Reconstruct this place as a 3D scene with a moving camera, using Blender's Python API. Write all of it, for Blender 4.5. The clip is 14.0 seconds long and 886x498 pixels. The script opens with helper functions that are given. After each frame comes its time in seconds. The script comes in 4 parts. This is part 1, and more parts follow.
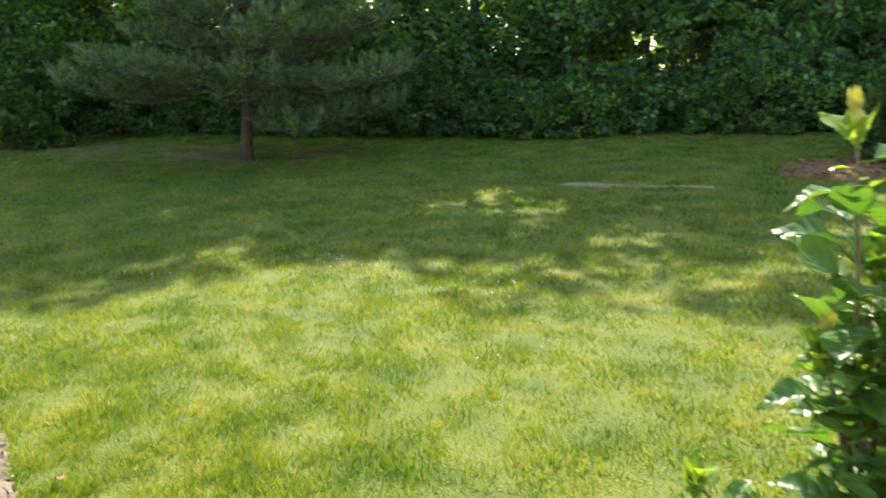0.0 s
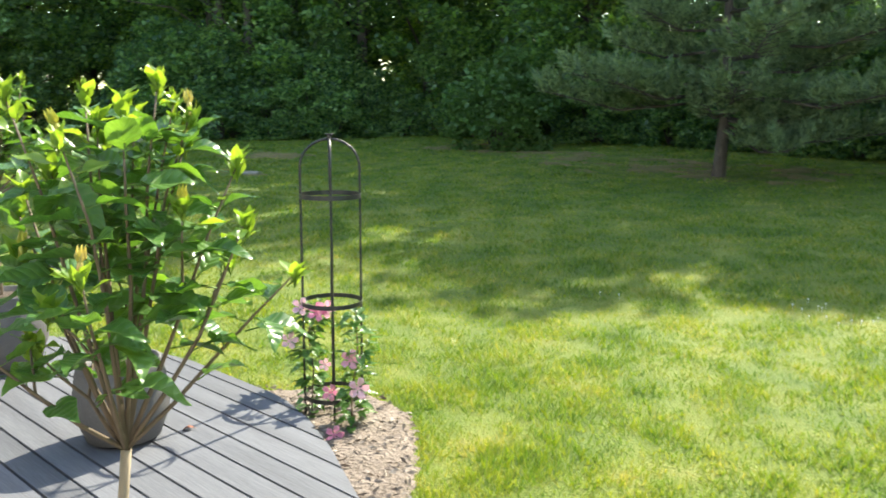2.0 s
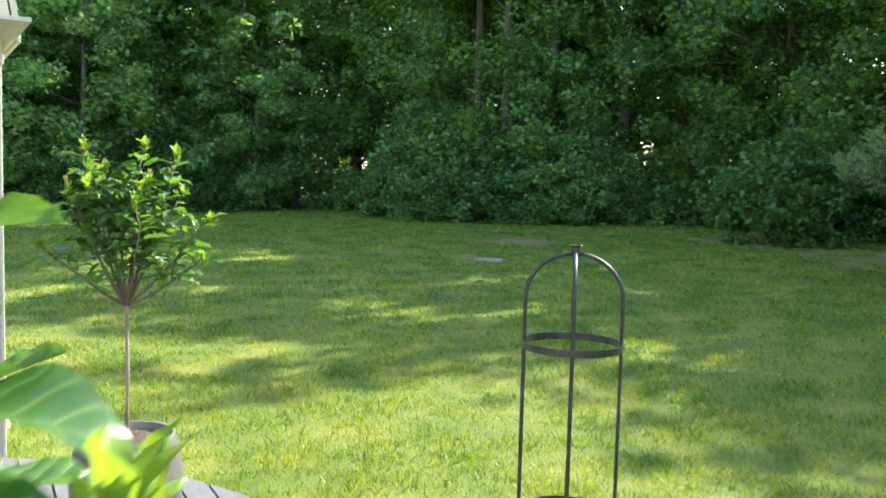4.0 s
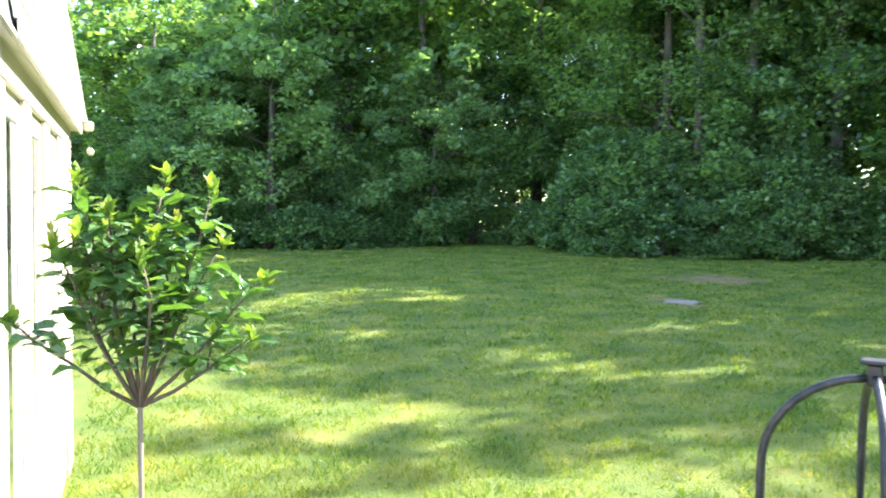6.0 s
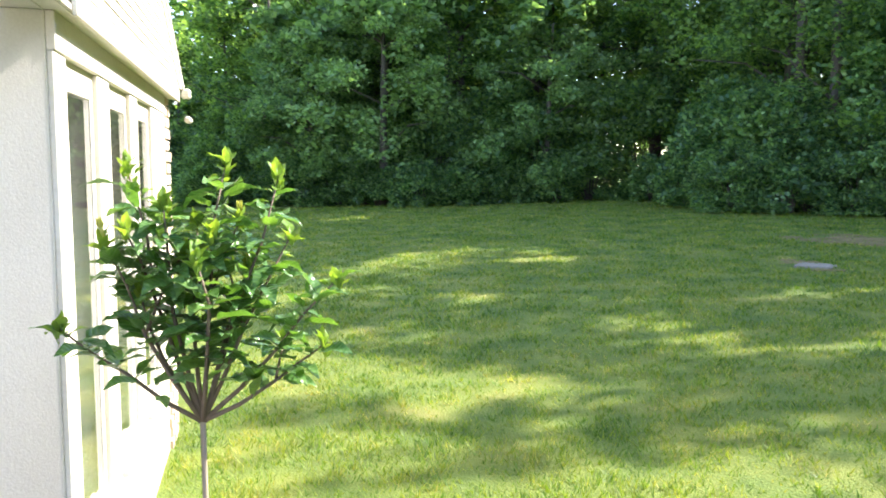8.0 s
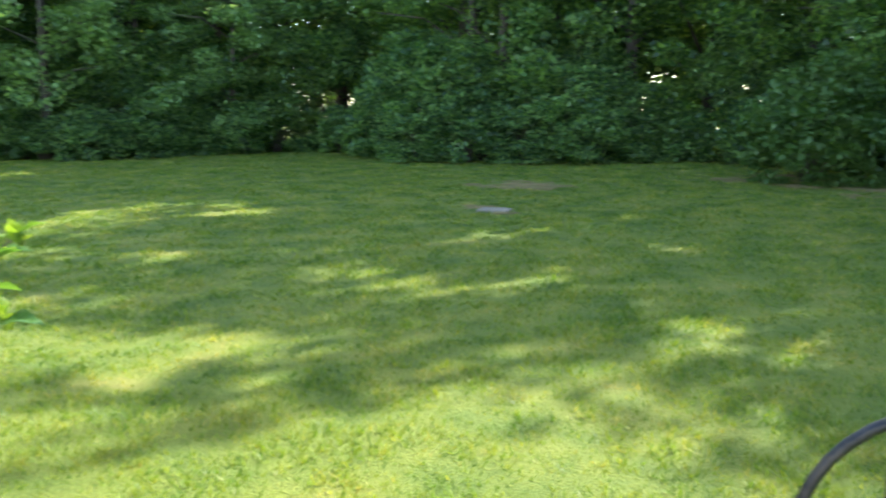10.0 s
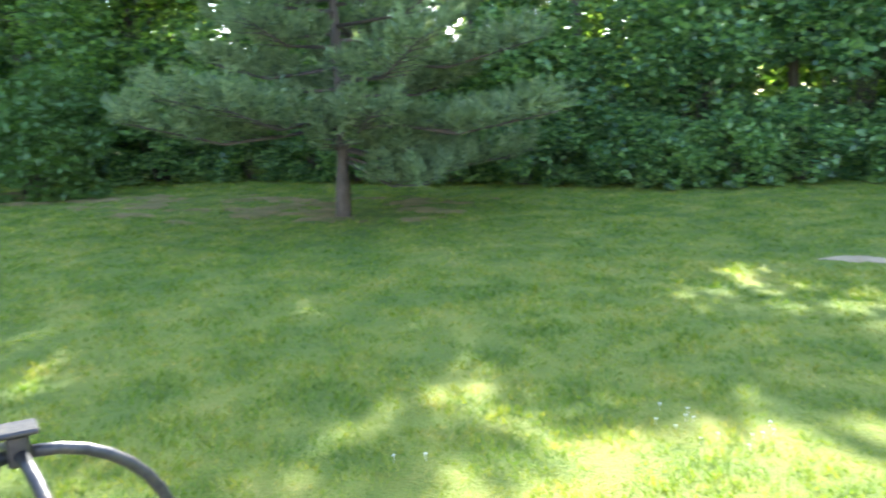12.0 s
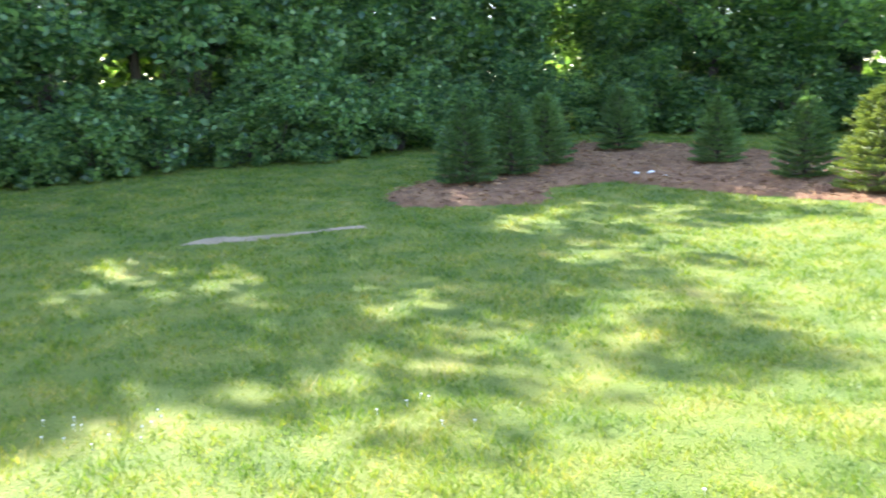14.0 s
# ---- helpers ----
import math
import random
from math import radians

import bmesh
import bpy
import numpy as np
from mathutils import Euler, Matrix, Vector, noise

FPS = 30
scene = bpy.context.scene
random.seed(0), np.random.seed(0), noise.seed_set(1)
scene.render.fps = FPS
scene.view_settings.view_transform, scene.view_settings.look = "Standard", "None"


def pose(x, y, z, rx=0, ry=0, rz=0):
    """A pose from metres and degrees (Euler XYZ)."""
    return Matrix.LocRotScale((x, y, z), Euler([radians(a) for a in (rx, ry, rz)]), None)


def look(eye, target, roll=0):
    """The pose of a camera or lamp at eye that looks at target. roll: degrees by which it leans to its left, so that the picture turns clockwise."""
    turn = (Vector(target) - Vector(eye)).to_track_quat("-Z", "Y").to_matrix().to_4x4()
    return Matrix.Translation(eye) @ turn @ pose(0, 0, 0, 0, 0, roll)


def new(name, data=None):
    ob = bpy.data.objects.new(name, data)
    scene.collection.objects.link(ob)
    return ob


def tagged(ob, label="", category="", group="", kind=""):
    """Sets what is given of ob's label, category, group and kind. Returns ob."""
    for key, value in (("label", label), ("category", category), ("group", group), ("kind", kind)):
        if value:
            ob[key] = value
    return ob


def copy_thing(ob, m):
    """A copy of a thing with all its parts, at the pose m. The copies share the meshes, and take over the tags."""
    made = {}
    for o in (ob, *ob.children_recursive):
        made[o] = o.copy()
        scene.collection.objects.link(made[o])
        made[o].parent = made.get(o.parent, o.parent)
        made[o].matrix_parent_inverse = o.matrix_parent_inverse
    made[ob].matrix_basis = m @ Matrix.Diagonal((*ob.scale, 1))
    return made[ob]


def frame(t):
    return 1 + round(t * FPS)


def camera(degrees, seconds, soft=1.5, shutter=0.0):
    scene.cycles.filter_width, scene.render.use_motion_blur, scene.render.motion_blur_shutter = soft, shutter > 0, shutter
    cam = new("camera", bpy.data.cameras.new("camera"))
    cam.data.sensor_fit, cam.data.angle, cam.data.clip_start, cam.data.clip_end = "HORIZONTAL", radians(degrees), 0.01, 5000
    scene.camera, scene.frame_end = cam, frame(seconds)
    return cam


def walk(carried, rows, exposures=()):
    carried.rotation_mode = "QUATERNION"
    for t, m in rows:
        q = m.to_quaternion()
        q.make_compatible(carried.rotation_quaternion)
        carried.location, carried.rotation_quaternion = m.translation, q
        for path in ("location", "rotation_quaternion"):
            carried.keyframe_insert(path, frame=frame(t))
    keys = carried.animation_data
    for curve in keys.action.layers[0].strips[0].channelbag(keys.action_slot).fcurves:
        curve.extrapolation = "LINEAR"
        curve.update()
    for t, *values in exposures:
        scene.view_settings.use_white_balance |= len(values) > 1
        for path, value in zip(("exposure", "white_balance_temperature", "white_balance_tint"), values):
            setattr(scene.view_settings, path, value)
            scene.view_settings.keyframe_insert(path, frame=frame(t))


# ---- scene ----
cam = camera(56.0, 14.0, soft=1.7, shutter=0.35)
PATH = [
    (0, (1.781, -5.132, 1.769), (2.311, -3.241, 1.389), -1.85),
    (0.5, (1.832, -4.851, 1.758), (2.166, -2.914, 1.388), -0.86),
    (1, (1.828, -4.588, 1.754), (1.882, -2.621, 1.399), 0.34),
    (1.5, (1.805, -4.335, 1.728), (1.514, -2.386, 1.388), 0.29),
    (2, (1.759, -4.129, 1.712), (1.238, -2.228, 1.377), 0.24),
    (2.2, (1.723, -4.049, 1.708), (1.152, -2.163, 1.371), 1.29),
    (2.5, (1.650, -3.849, 1.727), (0.999, -1.989, 1.384), 1.57),
    (3, (1.504, -3.392, 1.725), (0.678, -1.599, 1.410), 0.91),
    (3.5, (1.297, -2.897, 1.738), (0.301, -1.178, 1.511), 1.27),
    (3.7, (1.198, -2.743, 1.744), (0.165, -1.040, 1.564), 1.54),
    (4.7, (0.93, -1.99, 1.768), (-0.225, -0.362, 1.645), 0.9),
    (5.8, (0.482, -1.411, 1.774), (-0.898, 0.035, 1.702), 0.72),
    (6.5, (0.360, -1.187, 1.843), (-1.172, 0.093, 1.716), 0.07),
    (7.2, (0.307, -1.022, 1.895), (-1.333, 0.110, 1.731), -0.50),
    (9.5, (-0.022, -1.095, 1.849), (-1.284, 0.429, 1.555), 0.88),
    (10, (-0.021, -0.980, 1.836), (-1.067, 0.698, 1.532), 0.42),
    (10.5, (-0.012, -0.912, 1.803), (-0.667, 0.954, 1.506), 1.03),
    (11, (0.112, -0.860, 1.823), (-0.129, 1.103, 1.530), 0.30),
    (11.5, (0.163, -0.879, 1.843), (0.353, 1.091, 1.553), -0.29),
    (12, (0.178, -0.889, 1.858), (0.759, 1.002, 1.565), -1.67),
    (12.5, (0.174, -0.927, 1.895), (1.127, 0.804, 1.586), -1.90),
    (13, (0.123, -0.947, 1.920), (1.394, 0.562, 1.591), -2.00),
    (13.5, (0.121, -0.975, 1.938), (1.632, 0.286, 1.583), -2.37),
    (14, (0.116, -1.011, 1.944), (1.801, -0.001, 1.568), -2.48),
]
walk(cam, [(t, look(eye, target, roll)) for t, eye, target, roll in PATH],
     exposures=[(0, 1.6, 7700, 3), (2.0, 1.9, 7100, 4), (3.2, 1.95, 6900, 5), (3.7, 2.0, 6800, 5), (5.8, 2.65, 6300, 13), (6.6, 2.65, 6150, 16), (7.2, 2.5, 6250, 17),
                (9.5, 2.15, 6600, 9), (10.2, 2.2, 6600, 5), (11.0, 2.65, 6550, 3), (12.0, 2.9, 6350, 11), (14.0, 2.62, 6050, 18)])

# ---------------------------------------------------------------- world and sun
SUN = Vector((0.33, 0.945, 0.82)).normalized()
world = bpy.data.worlds.new("sky")
scene.world = world
world.use_nodes = True
wn, wl = world.node_tree.nodes, world.node_tree.links
sky = wn.new("ShaderNodeTexSky")
sky.sky_type, sky.sun_disc = "NISHITA", False
sky.sun_elevation, sky.sun_rotation = math.asin(SUN.z), math.atan2(SUN.x, SUN.y)
wl.new(sky.outputs[0], wn["Background"].inputs[0])
wn["Background"].inputs[1].default_value = 0.15
sun = new("sun", bpy.data.lights.new("sun", "SUN"))
sun.data.energy, sun.data.angle, sun.data.color = 3.8, radians(0.55), (1.0, 0.95, 0.86)
sun.matrix_world = look(SUN * 60, (0, 0, 0))


# ---------------------------------------------------------------- materials
def material(name, ramp, scale=6.0, rough=0.7, bump=0.2, fine=60.0, metal=0.0, translucent=0.0, glow=None, island=0.0,
             objects=0.0, stretch=(1, 1, 1), coat=0.0, depth=0.01, span=(0.28, 0.74)):
    """Two scales of noise through a colour ramp, with relief; translucent: share of light let through."""
    m = bpy.data.materials.new(name)
    m.use_nodes = True
    n, l = m.node_tree.nodes, m.node_tree.links
    b = n["Principled BSDF"]
    co = n.new("ShaderNodeTexCoord")
    mp = n.new("ShaderNodeMapping")
    mp.inputs["Scale"].default_value = stretch
    l.new(co.outputs["Object"], mp.inputs[0])
    a, f = n.new("ShaderNodeTexNoise"), n.new("ShaderNodeTexNoise")
    a.inputs["Scale"].default_value, f.inputs["Scale"].default_value = scale, fine
    a.inputs["Detail"].default_value = f.inputs["Detail"].default_value = 5
    l.new(mp.outputs[0], a.inputs[0]), l.new(mp.outputs[0], f.inputs[0])
    mix = n.new("ShaderNodeMath")
    mix.operation = "MULTIPLY_ADD"
    mix.inputs[1].default_value = 0.6
    half = n.new("ShaderNodeMath")
    half.operation = "MULTIPLY"
    half.inputs[1].default_value = 0.4
    l.new(f.outputs[0], half.inputs[0])
    l.new(a.outputs[0], mix.inputs[0]), l.new(half.outputs[0], mix.inputs[2])
    value = mix.outputs[0]
    for source, amount in (("ShaderNodeNewGeometry", island), ("ShaderNodeObjectInfo", objects)):
        if amount:
            g = n.new(source)
            add = n.new("ShaderNodeMath")
            add.operation = "MULTIPLY_ADD"
            add.inputs[1].default_value = amount
            l.new(g.outputs["Random Per Island" if "Geometry" in source else "Random"], add.inputs[0])
            sub = n.new("ShaderNodeMath")
            sub.operation = "SUBTRACT"
            sub.inputs[1].default_value = amount / 2
            l.new(value, sub.inputs[0]), l.new(sub.outputs[0], add.inputs[2])
            value = add.outputs[0]
    cr = n.new("ShaderNodeValToRGB")
    cr.color_ramp.elements[0].position, cr.color_ramp.elements[1].position = span
    for i, c in enumerate(ramp):
        e = cr.color_ramp.elements
        if i == 0:
            e[0].color = (*c, 1)
        elif i == len(ramp) - 1:
            e[len(e) - 1].color = (*c, 1)
        else:
            e.new(span[0] + (span[1] - span[0]) * i / (len(ramp) - 1)).color = (*c, 1)
    l.new(value, cr.inputs[0])
    l.new(cr.outputs[0], b.inputs["Base Color"])
    b.inputs["Roughness"].default_value, b.inputs["Metallic"].default_value = rough, metal
    b.inputs["Coat Weight"].default_value = coat
    if bump:
        bp = n.new("ShaderNodeBump")
        bp.inputs["Strength"].default_value, bp.inputs["Distance"].default_value = bump, depth
        l.new(f.outputs[0], bp.inputs["Height"]), l.new(bp.outputs[0], b.inputs["Normal"])
    if translucent:
        t, s = n.new("ShaderNodeBsdfTranslucent"), n.new("ShaderNodeMixShader")
        tint = n.new("ShaderNodeMix")
        tint.data_type, tint.blend_type = "RGBA", "MULTIPLY"
        tint.inputs[0].default_value = 1.0
        tint.inputs[7].default_value = (*(glow or (1.6, 1.5, 0.6)), 1)
        l.new(cr.outputs[0], tint.inputs[6]), l.new(tint.outputs[2], t.inputs[0])
        s.inputs[0].default_value = translucent
        l.new(b.outputs[0], s.inputs[1]), l.new(t.outputs[0], s.inputs[2])
        l.new(s.outputs[0], n["Material Output"].inputs[0])
    return m


LAWN = material("lawn", [(0.05, 0.10, 0.010), (0.095, 0.145, 0.014), (0.155, 0.19, 0.021), (0.25, 0.23, 0.055)], 1.7, 0.9, 0.9, 55, depth=0.03, span=(0.30, 0.70))
BLADE = material("grass_blade", [(0.058, 0.135, 0.013), (0.12, 0.215, 0.021), (0.23, 0.285, 0.036), (0.43, 0.39, 0.14)], 1.7, 0.5, 0, 9, translucent=0.45, glow=(1.5, 1.4, 0.55), island=0.3, span=(0.30, 0.75))
DIRT = material("dirt", [(0.17, 0.14, 0.07), (0.31, 0.245, 0.15), (0.47, 0.375, 0.26)], 3, 0.95, 0.8, 40, depth=0.03)
LITTER = material("leaf_litter", [(0.10, 0.12, 0.025), (0.21, 0.16, 0.06), (0.36, 0.24, 0.12)], 2.5, 0.95, 0.9, 30, depth=0.03)
BARKBED = material("grey_bark", [(0.11, 0.085, 0.065), (0.21, 0.165, 0.13), (0.33, 0.27, 0.22)], 5, 0.95, 1.0, 45, depth=0.03)
MULCH = material("bark_mulch", [(0.16, 0.08, 0.035), (0.33, 0.185, 0.085), (0.50, 0.31, 0.16)], 4, 0.95, 1.0, 45, island=0.4, depth=0.03)
CHIP = material("wood_chip", [(0.13, 0.10, 0.08), (0.26, 0.21, 0.17), (0.42, 0.36, 0.30)], 9, 0.9, 0.3, 60, island=0.6)
STONE = material("stone", [(0.20, 0.175, 0.135), (0.34, 0.295, 0.235)], 7, 0.9, 0.5, 50)
BARK = material("bark", [(0.05, 0.04, 0.03), (0.11, 0.09, 0.07), (0.17, 0.14, 0.11)], 5, 0.9, 0.8, 26, stretch=(1, 1, 0.25), depth=0.03)
PINEBARK = material("pine_bark", [(0.05, 0.038, 0.03), (0.11, 0.085, 0.068), (0.17, 0.14, 0.115)], 6, 0.9, 0.9, 24, stretch=(1, 1, 0.35), depth=0.03)
TWIG = material("twig", [(0.10, 0.07, 0.045), (0.20, 0.15, 0.10)], 12, 0.75, 0.4, 60, stretch=(1, 1, 0.3))
CANE = material("pale_stem", [(0.22, 0.17, 0.11), (0.38, 0.31, 0.22)], 10, 0.75, 0.4, 70, stretch=(1, 1, 0.3))
WOODS = material("tree_leaf", [(0.055, 0.12, 0.046), (0.115, 0.21, 0.072), (0.20, 0.33, 0.10)], 0.6, 0.32, 0, 9, translucent=0.6, glow=(2.0, 1.85, 0.75), island=0.85, objects=0.3)
PALELEAF = material("pale_tree_leaf", [(0.08, 0.155, 0.065), (0.15, 0.255, 0.10), (0.25, 0.38, 0.14)], 0.6, 0.32, 0, 9, translucent=0.5, glow=(1.7, 1.7, 0.85), island=0.5, objects=0.2)
BUSH = material("shrub_leaf", [(0.055, 0.125, 0.052), (0.115, 0.22, 0.082), (0.21, 0.34, 0.12)], 0.9, 0.28, 0, 9, translucent=0.5, glow=(1.8, 1.75, 0.8), island=0.9, objects=0.3)
SUMAC = material("bright_shrub_leaf", [(0.05, 0.12, 0.03), (0.08, 0.16, 0.04), (0.11, 0.20, 0.05)], 0.9, 0.5, 0, 9, translucent=0.35, glow=(1.6, 1.6, 0.6), island=0.3)
NEEDLE = material("pine_needle", [(0.08, 0.13, 0.07), (0.17, 0.25, 0.135), (0.27, 0.35, 0.19)], 3.0, 0.5, 0, 9, translucent=0.4, island=0.5)
SPRUCE = material("spruce_needle", [(0.06, 0.13, 0.045), (0.12, 0.22, 0.07), (0.21, 0.33, 0.11)], 1.5, 0.45, 0, 9, translucent=0.4, island=0.4, objects=0.2)
# Yellower copy of the spruce needles, with full sun put into the colour.
SUNLIT = material("sunlit_spruce_needle", [(0.10, 0.15, 0.03), (0.17, 0.23, 0.05), (0.25, 0.31, 0.08)], 1.5, 0.6, 0, 9, translucent=0.25, island=0.4)
HIBISCUS = material("hibiscus_leaf", [(0.045, 0.12, 0.032), (0.085, 0.185, 0.046), (0.14, 0.26, 0.068)], 14, 0.3, 0.25, 45, translucent=0.3, glow=(2.3, 2.2, 0.65), objects=0.3, depth=0.004)
YOUNG = material("young_leaf", [(0.13, 0.24, 0.04), (0.20, 0.32, 0.055), (0.27, 0.39, 0.075)], 14, 0.35, 0.2, 45, translucent=0.45, glow=(1.9, 1.7, 0.6), objects=0.3, depth=0.004)
BUD = material("flower_bud", [(0.40, 0.42, 0.08), (0.55, 0.52, 0.13), (0.60, 0.46, 0.20)], 20, 0.55, 0.2, 60, translucent=0.25, glow=(1.2, 1.1, 0.6), objects=0.4)
PETAL = material("pink_petal", [(0.70, 0.24, 0.38), (0.80, 0.40, 0.52), (0.86, 0.56, 0.64)], 20, 0.6, 0.1, 60, translucent=0.3, glow=(1.1, 1.0, 1.0), objects=0.5)
DECK = material("deck_board", [(0.068, 0.071, 0.082), (0.108, 0.112, 0.126), (0.158, 0.163, 0.18)], 5, 0.75, 0.5, 70, stretch=(0.12, 1.6, 1), objects=0.25, depth=0.004)
FASCIA = material("deck_fascia", [(0.14, 0.14, 0.15), (0.22, 0.22, 0.23)], 5, 0.8, 0.4, 60)
POT = material("grey_pot", [(0.07, 0.068, 0.068), (0.105, 0.10, 0.10), (0.14, 0.135, 0.13)], 7, 0.7, 0.35, 90)
SOIL = material("potting_soil", [(0.04, 0.03, 0.02), (0.10, 0.07, 0.05)], 20, 0.95, 1.0, 60, depth=0.02)
IRON = material("wrought_iron", [(0.03, 0.032, 0.035), (0.055, 0.057, 0.06), (0.10, 0.085, 0.07)], 30, 0.42, 0.4, 120, metal=0.6, depth=0.002)
PAINT = material("cream_paint", [(0.52, 0.48, 0.38), (0.62, 0.58, 0.48), (0.70, 0.66, 0.57)], 2.2, 0.6, 0.15, 60, depth=0.004)
STUCCO = material("pale_stucco", [(0.50, 0.46, 0.38), (0.58, 0.54, 0.46), (0.66, 0.62, 0.54)], 1.6, 0.85, 0.2, 150, depth=0.003)
BRICK = material("pale_brick", [(0.45, 0.34, 0.24), (0.58, 0.47, 0.36), (0.66, 0.58, 0.48)], 6, 0.9, 0.5, 50, objects=0.5)
MORTAR = material("mortar", [(0.45, 0.42, 0.36), (0.58, 0.55, 0.48)], 8, 0.95, 0.5, 60)
ROOFING = material("roof_shingle", [(0.06, 0.055, 0.05), (0.12, 0.11, 0.10)], 6, 0.95, 0.7, 60)
# Near-black stand-in for shade: the unlit room and the space under the deck.
DARK = material("painted_shade", [(0.03, 0.028, 0.025), (0.05, 0.048, 0.045)], 2, 0.9, 0, 20)
WHITE = material("white_clover", [(0.72, 0.72, 0.68), (0.82, 0.82, 0.78)], 20, 0.7, 0.2, 60)


def veined(m):
    """Side veins running up from the midrib, as relief and as a paler tint."""
    n, l = m.node_tree.nodes, m.node_tree.links
    co, xyz = n.new("ShaderNodeTexCoord"), n.new("ShaderNodeSeparateXYZ")
    l.new(co.outputs["Object"], xyz.inputs[0])

    def calc(op, a, b):
        k = n.new("ShaderNodeMath")
        k.operation = op
        for i, v in enumerate((a, b)):
            if isinstance(v, (int, float)):
                k.inputs[i].default_value = v
            else:
                l.new(v, k.inputs[i])
        return k.outputs[0]

    off = calc("ABSOLUTE", xyz.outputs["X"], 0)
    wave = calc("SINE", calc("MULTIPLY", calc("SUBTRACT", xyz.outputs["Y"], calc("MULTIPLY", off, 0.8)), 420.0), 0)
    vein = calc("POWER", calc("MAXIMUM", wave, 0.0), 4.0)
    rib = calc("LESS_THAN", off, 0.0012)
    both = calc("MAXIMUM", vein, rib)
    bp = n.new("ShaderNodeBump")
    bp.invert = True
    bp.inputs["Strength"].default_value, bp.inputs["Distance"].default_value = 0.3, 0.004
    b = n["Principled BSDF"]
    l.new(calc("ADD", calc("MULTIPLY", wave, 0.5), both), bp.inputs["Height"])
    l.new(bp.outputs[0], b.inputs["Normal"])
    base = b.inputs["Base Color"].links[0].from_socket
    mix = n.new("ShaderNodeMix")
    mix.data_type = "RGBA"
    l.new(calc("MULTIPLY", both, 0.35), mix.inputs[0])
    l.new(base, mix.inputs[6])
    mix.inputs[7].default_value = (0.20, 0.30, 0.09, 1)
    l.new(mix.outputs[2], b.inputs["Base Color"])


veined(HIBISCUS)
GLASS = bpy.data.materials.new("window_glass")
GLASS.use_nodes = True
gb = GLASS.node_tree.nodes["Principled BSDF"]
gb.inputs["Base Color"].default_value = (0.9, 0.95, 0.95, 1)
gb.inputs["Roughness"].default_value, gb.inputs["Transmission Weight"].default_value = 0.02, 1.0
gb.inputs["IOR"].default_value = 1.45

# ---------------------------------------------------------------- building blocks
rng = np.random.default_rng(7)


def part(name, bm, mat, parent=None, label=""):
    me = bpy.data.meshes.new(name)
    bm.to_mesh(me)
    bm.free()
    return placed(name, me, mat, parent, label)


def placed(name, me, mat, parent=None, label=""):
    if not me.materials:
        me.materials.append(mat)
    ob = new(name, me)
    ob.parent = parent
    if label:
        tagged(ob, label)
    return ob


def quads(name, verts, mat, corners=4):
    """A mesh of separate faces, verts given corner by corner."""
    verts = np.asarray(verts, np.float32).reshape(-1, 3)
    n = len(verts)
    me = bpy.data.meshes.new(name)
    me.vertices.add(n), me.loops.add(n), me.polygons.add(n // corners)
    me.vertices.foreach_set("co", verts.ravel())
    me.loops.foreach_set("vertex_index", np.arange(n, dtype=np.int32))
    me.polygons.foreach_set("loop_start", np.arange(0, n, corners, dtype=np.int32))
    me.update(calc_edges=True)
    me.materials.append(mat)
    return me


def box(bm, x0, y0, z0, x1, y1, z1, bevel=0.0, m=None):
    made = bmesh.ops.create_cube(bm, size=1.0)["verts"]
    bmesh.ops.transform(bm, matrix=Matrix.Translation(((x0 + x1) / 2, (y0 + y1) / 2, (z0 + z1) / 2)) @ Matrix.Diagonal((abs(x1 - x0), abs(y1 - y0), abs(z1 - z0), 1)), verts=made)
    if bevel:
        edges = list({e for v in made for e in v.link_edges})
        made = bmesh.ops.bevel(bm, geom=edges, offset=bevel, segments=1, affect="EDGES")["verts"]
    if m is not None:
        bmesh.ops.transform(bm, matrix=m, verts=list(made))


def boxed(name, mat, parent, x0, y0, z0, x1, y1, z1, bevel=0.004, m=None, label=""):
    bm = bmesh.new()
    box(bm, x0, y0, z0, x1, y1, z1, bevel, m)
    return part(name, bm, mat, parent, label)


def tube(bm, points, radii, sides=6, closed=False):
    points = [Vector(p) for p in points]
    rings = []
    for i, p in enumerate(points):
        if closed:
            d = points[(i + 1) % len(points)] - points[i - 1]
        else:
            d = points[min(i + 1, len(points) - 1)] - points[max(i - 1, 0)]
        q = d.to_track_quat("Z", "Y")
        r = radii[i] if hasattr(radii, "__len__") else radii
        rings.append([bm.verts.new(p + q @ Vector((r * math.cos(a), r * math.sin(a), 0))) for a in (2 * math.pi * k / sides for k in range(sides))])
    for a, b in zip(rings, rings[1:] + (rings[:1] if closed else [])):
        for k in range(sides):
            f = bm.faces.new((a[k], a[(k + 1) % sides], b[(k + 1) % sides], b[k]))
            f.smooth = True
    if not closed:
        bm.faces.new(rings[0][::-1])
        bm.faces.new(rings[-1])


def lathe(bm, profile, sides=40):
    rings = [[bm.verts.new((r * math.cos(a), r * math.sin(a), z)) for a in (2 * math.pi * k / sides for k in range(sides))] for r, z in profile]
    for a, b in zip(rings, rings[1:]):
        for k in range(sides):
            f = bm.faces.new((a[k], a[(k + 1) % sides], b[(k + 1) % sides], b[k]))
            f.smooth = True
    bm.faces.new(rings[0][::-1])
    bm.faces.new(rings[-1])


def gz(x, y):
    """Height of the ground, which rises gently towards the woods."""
    return 0.045 * min(max(0.0, y - 3), 22) + 0.03 * min(max(0.0, x - 5), 20) + 0.018 * math.sin(0.9 * x + 0.4) * math.cos(0.7 * y) * min(1, max(0, (y - 1) / 4))


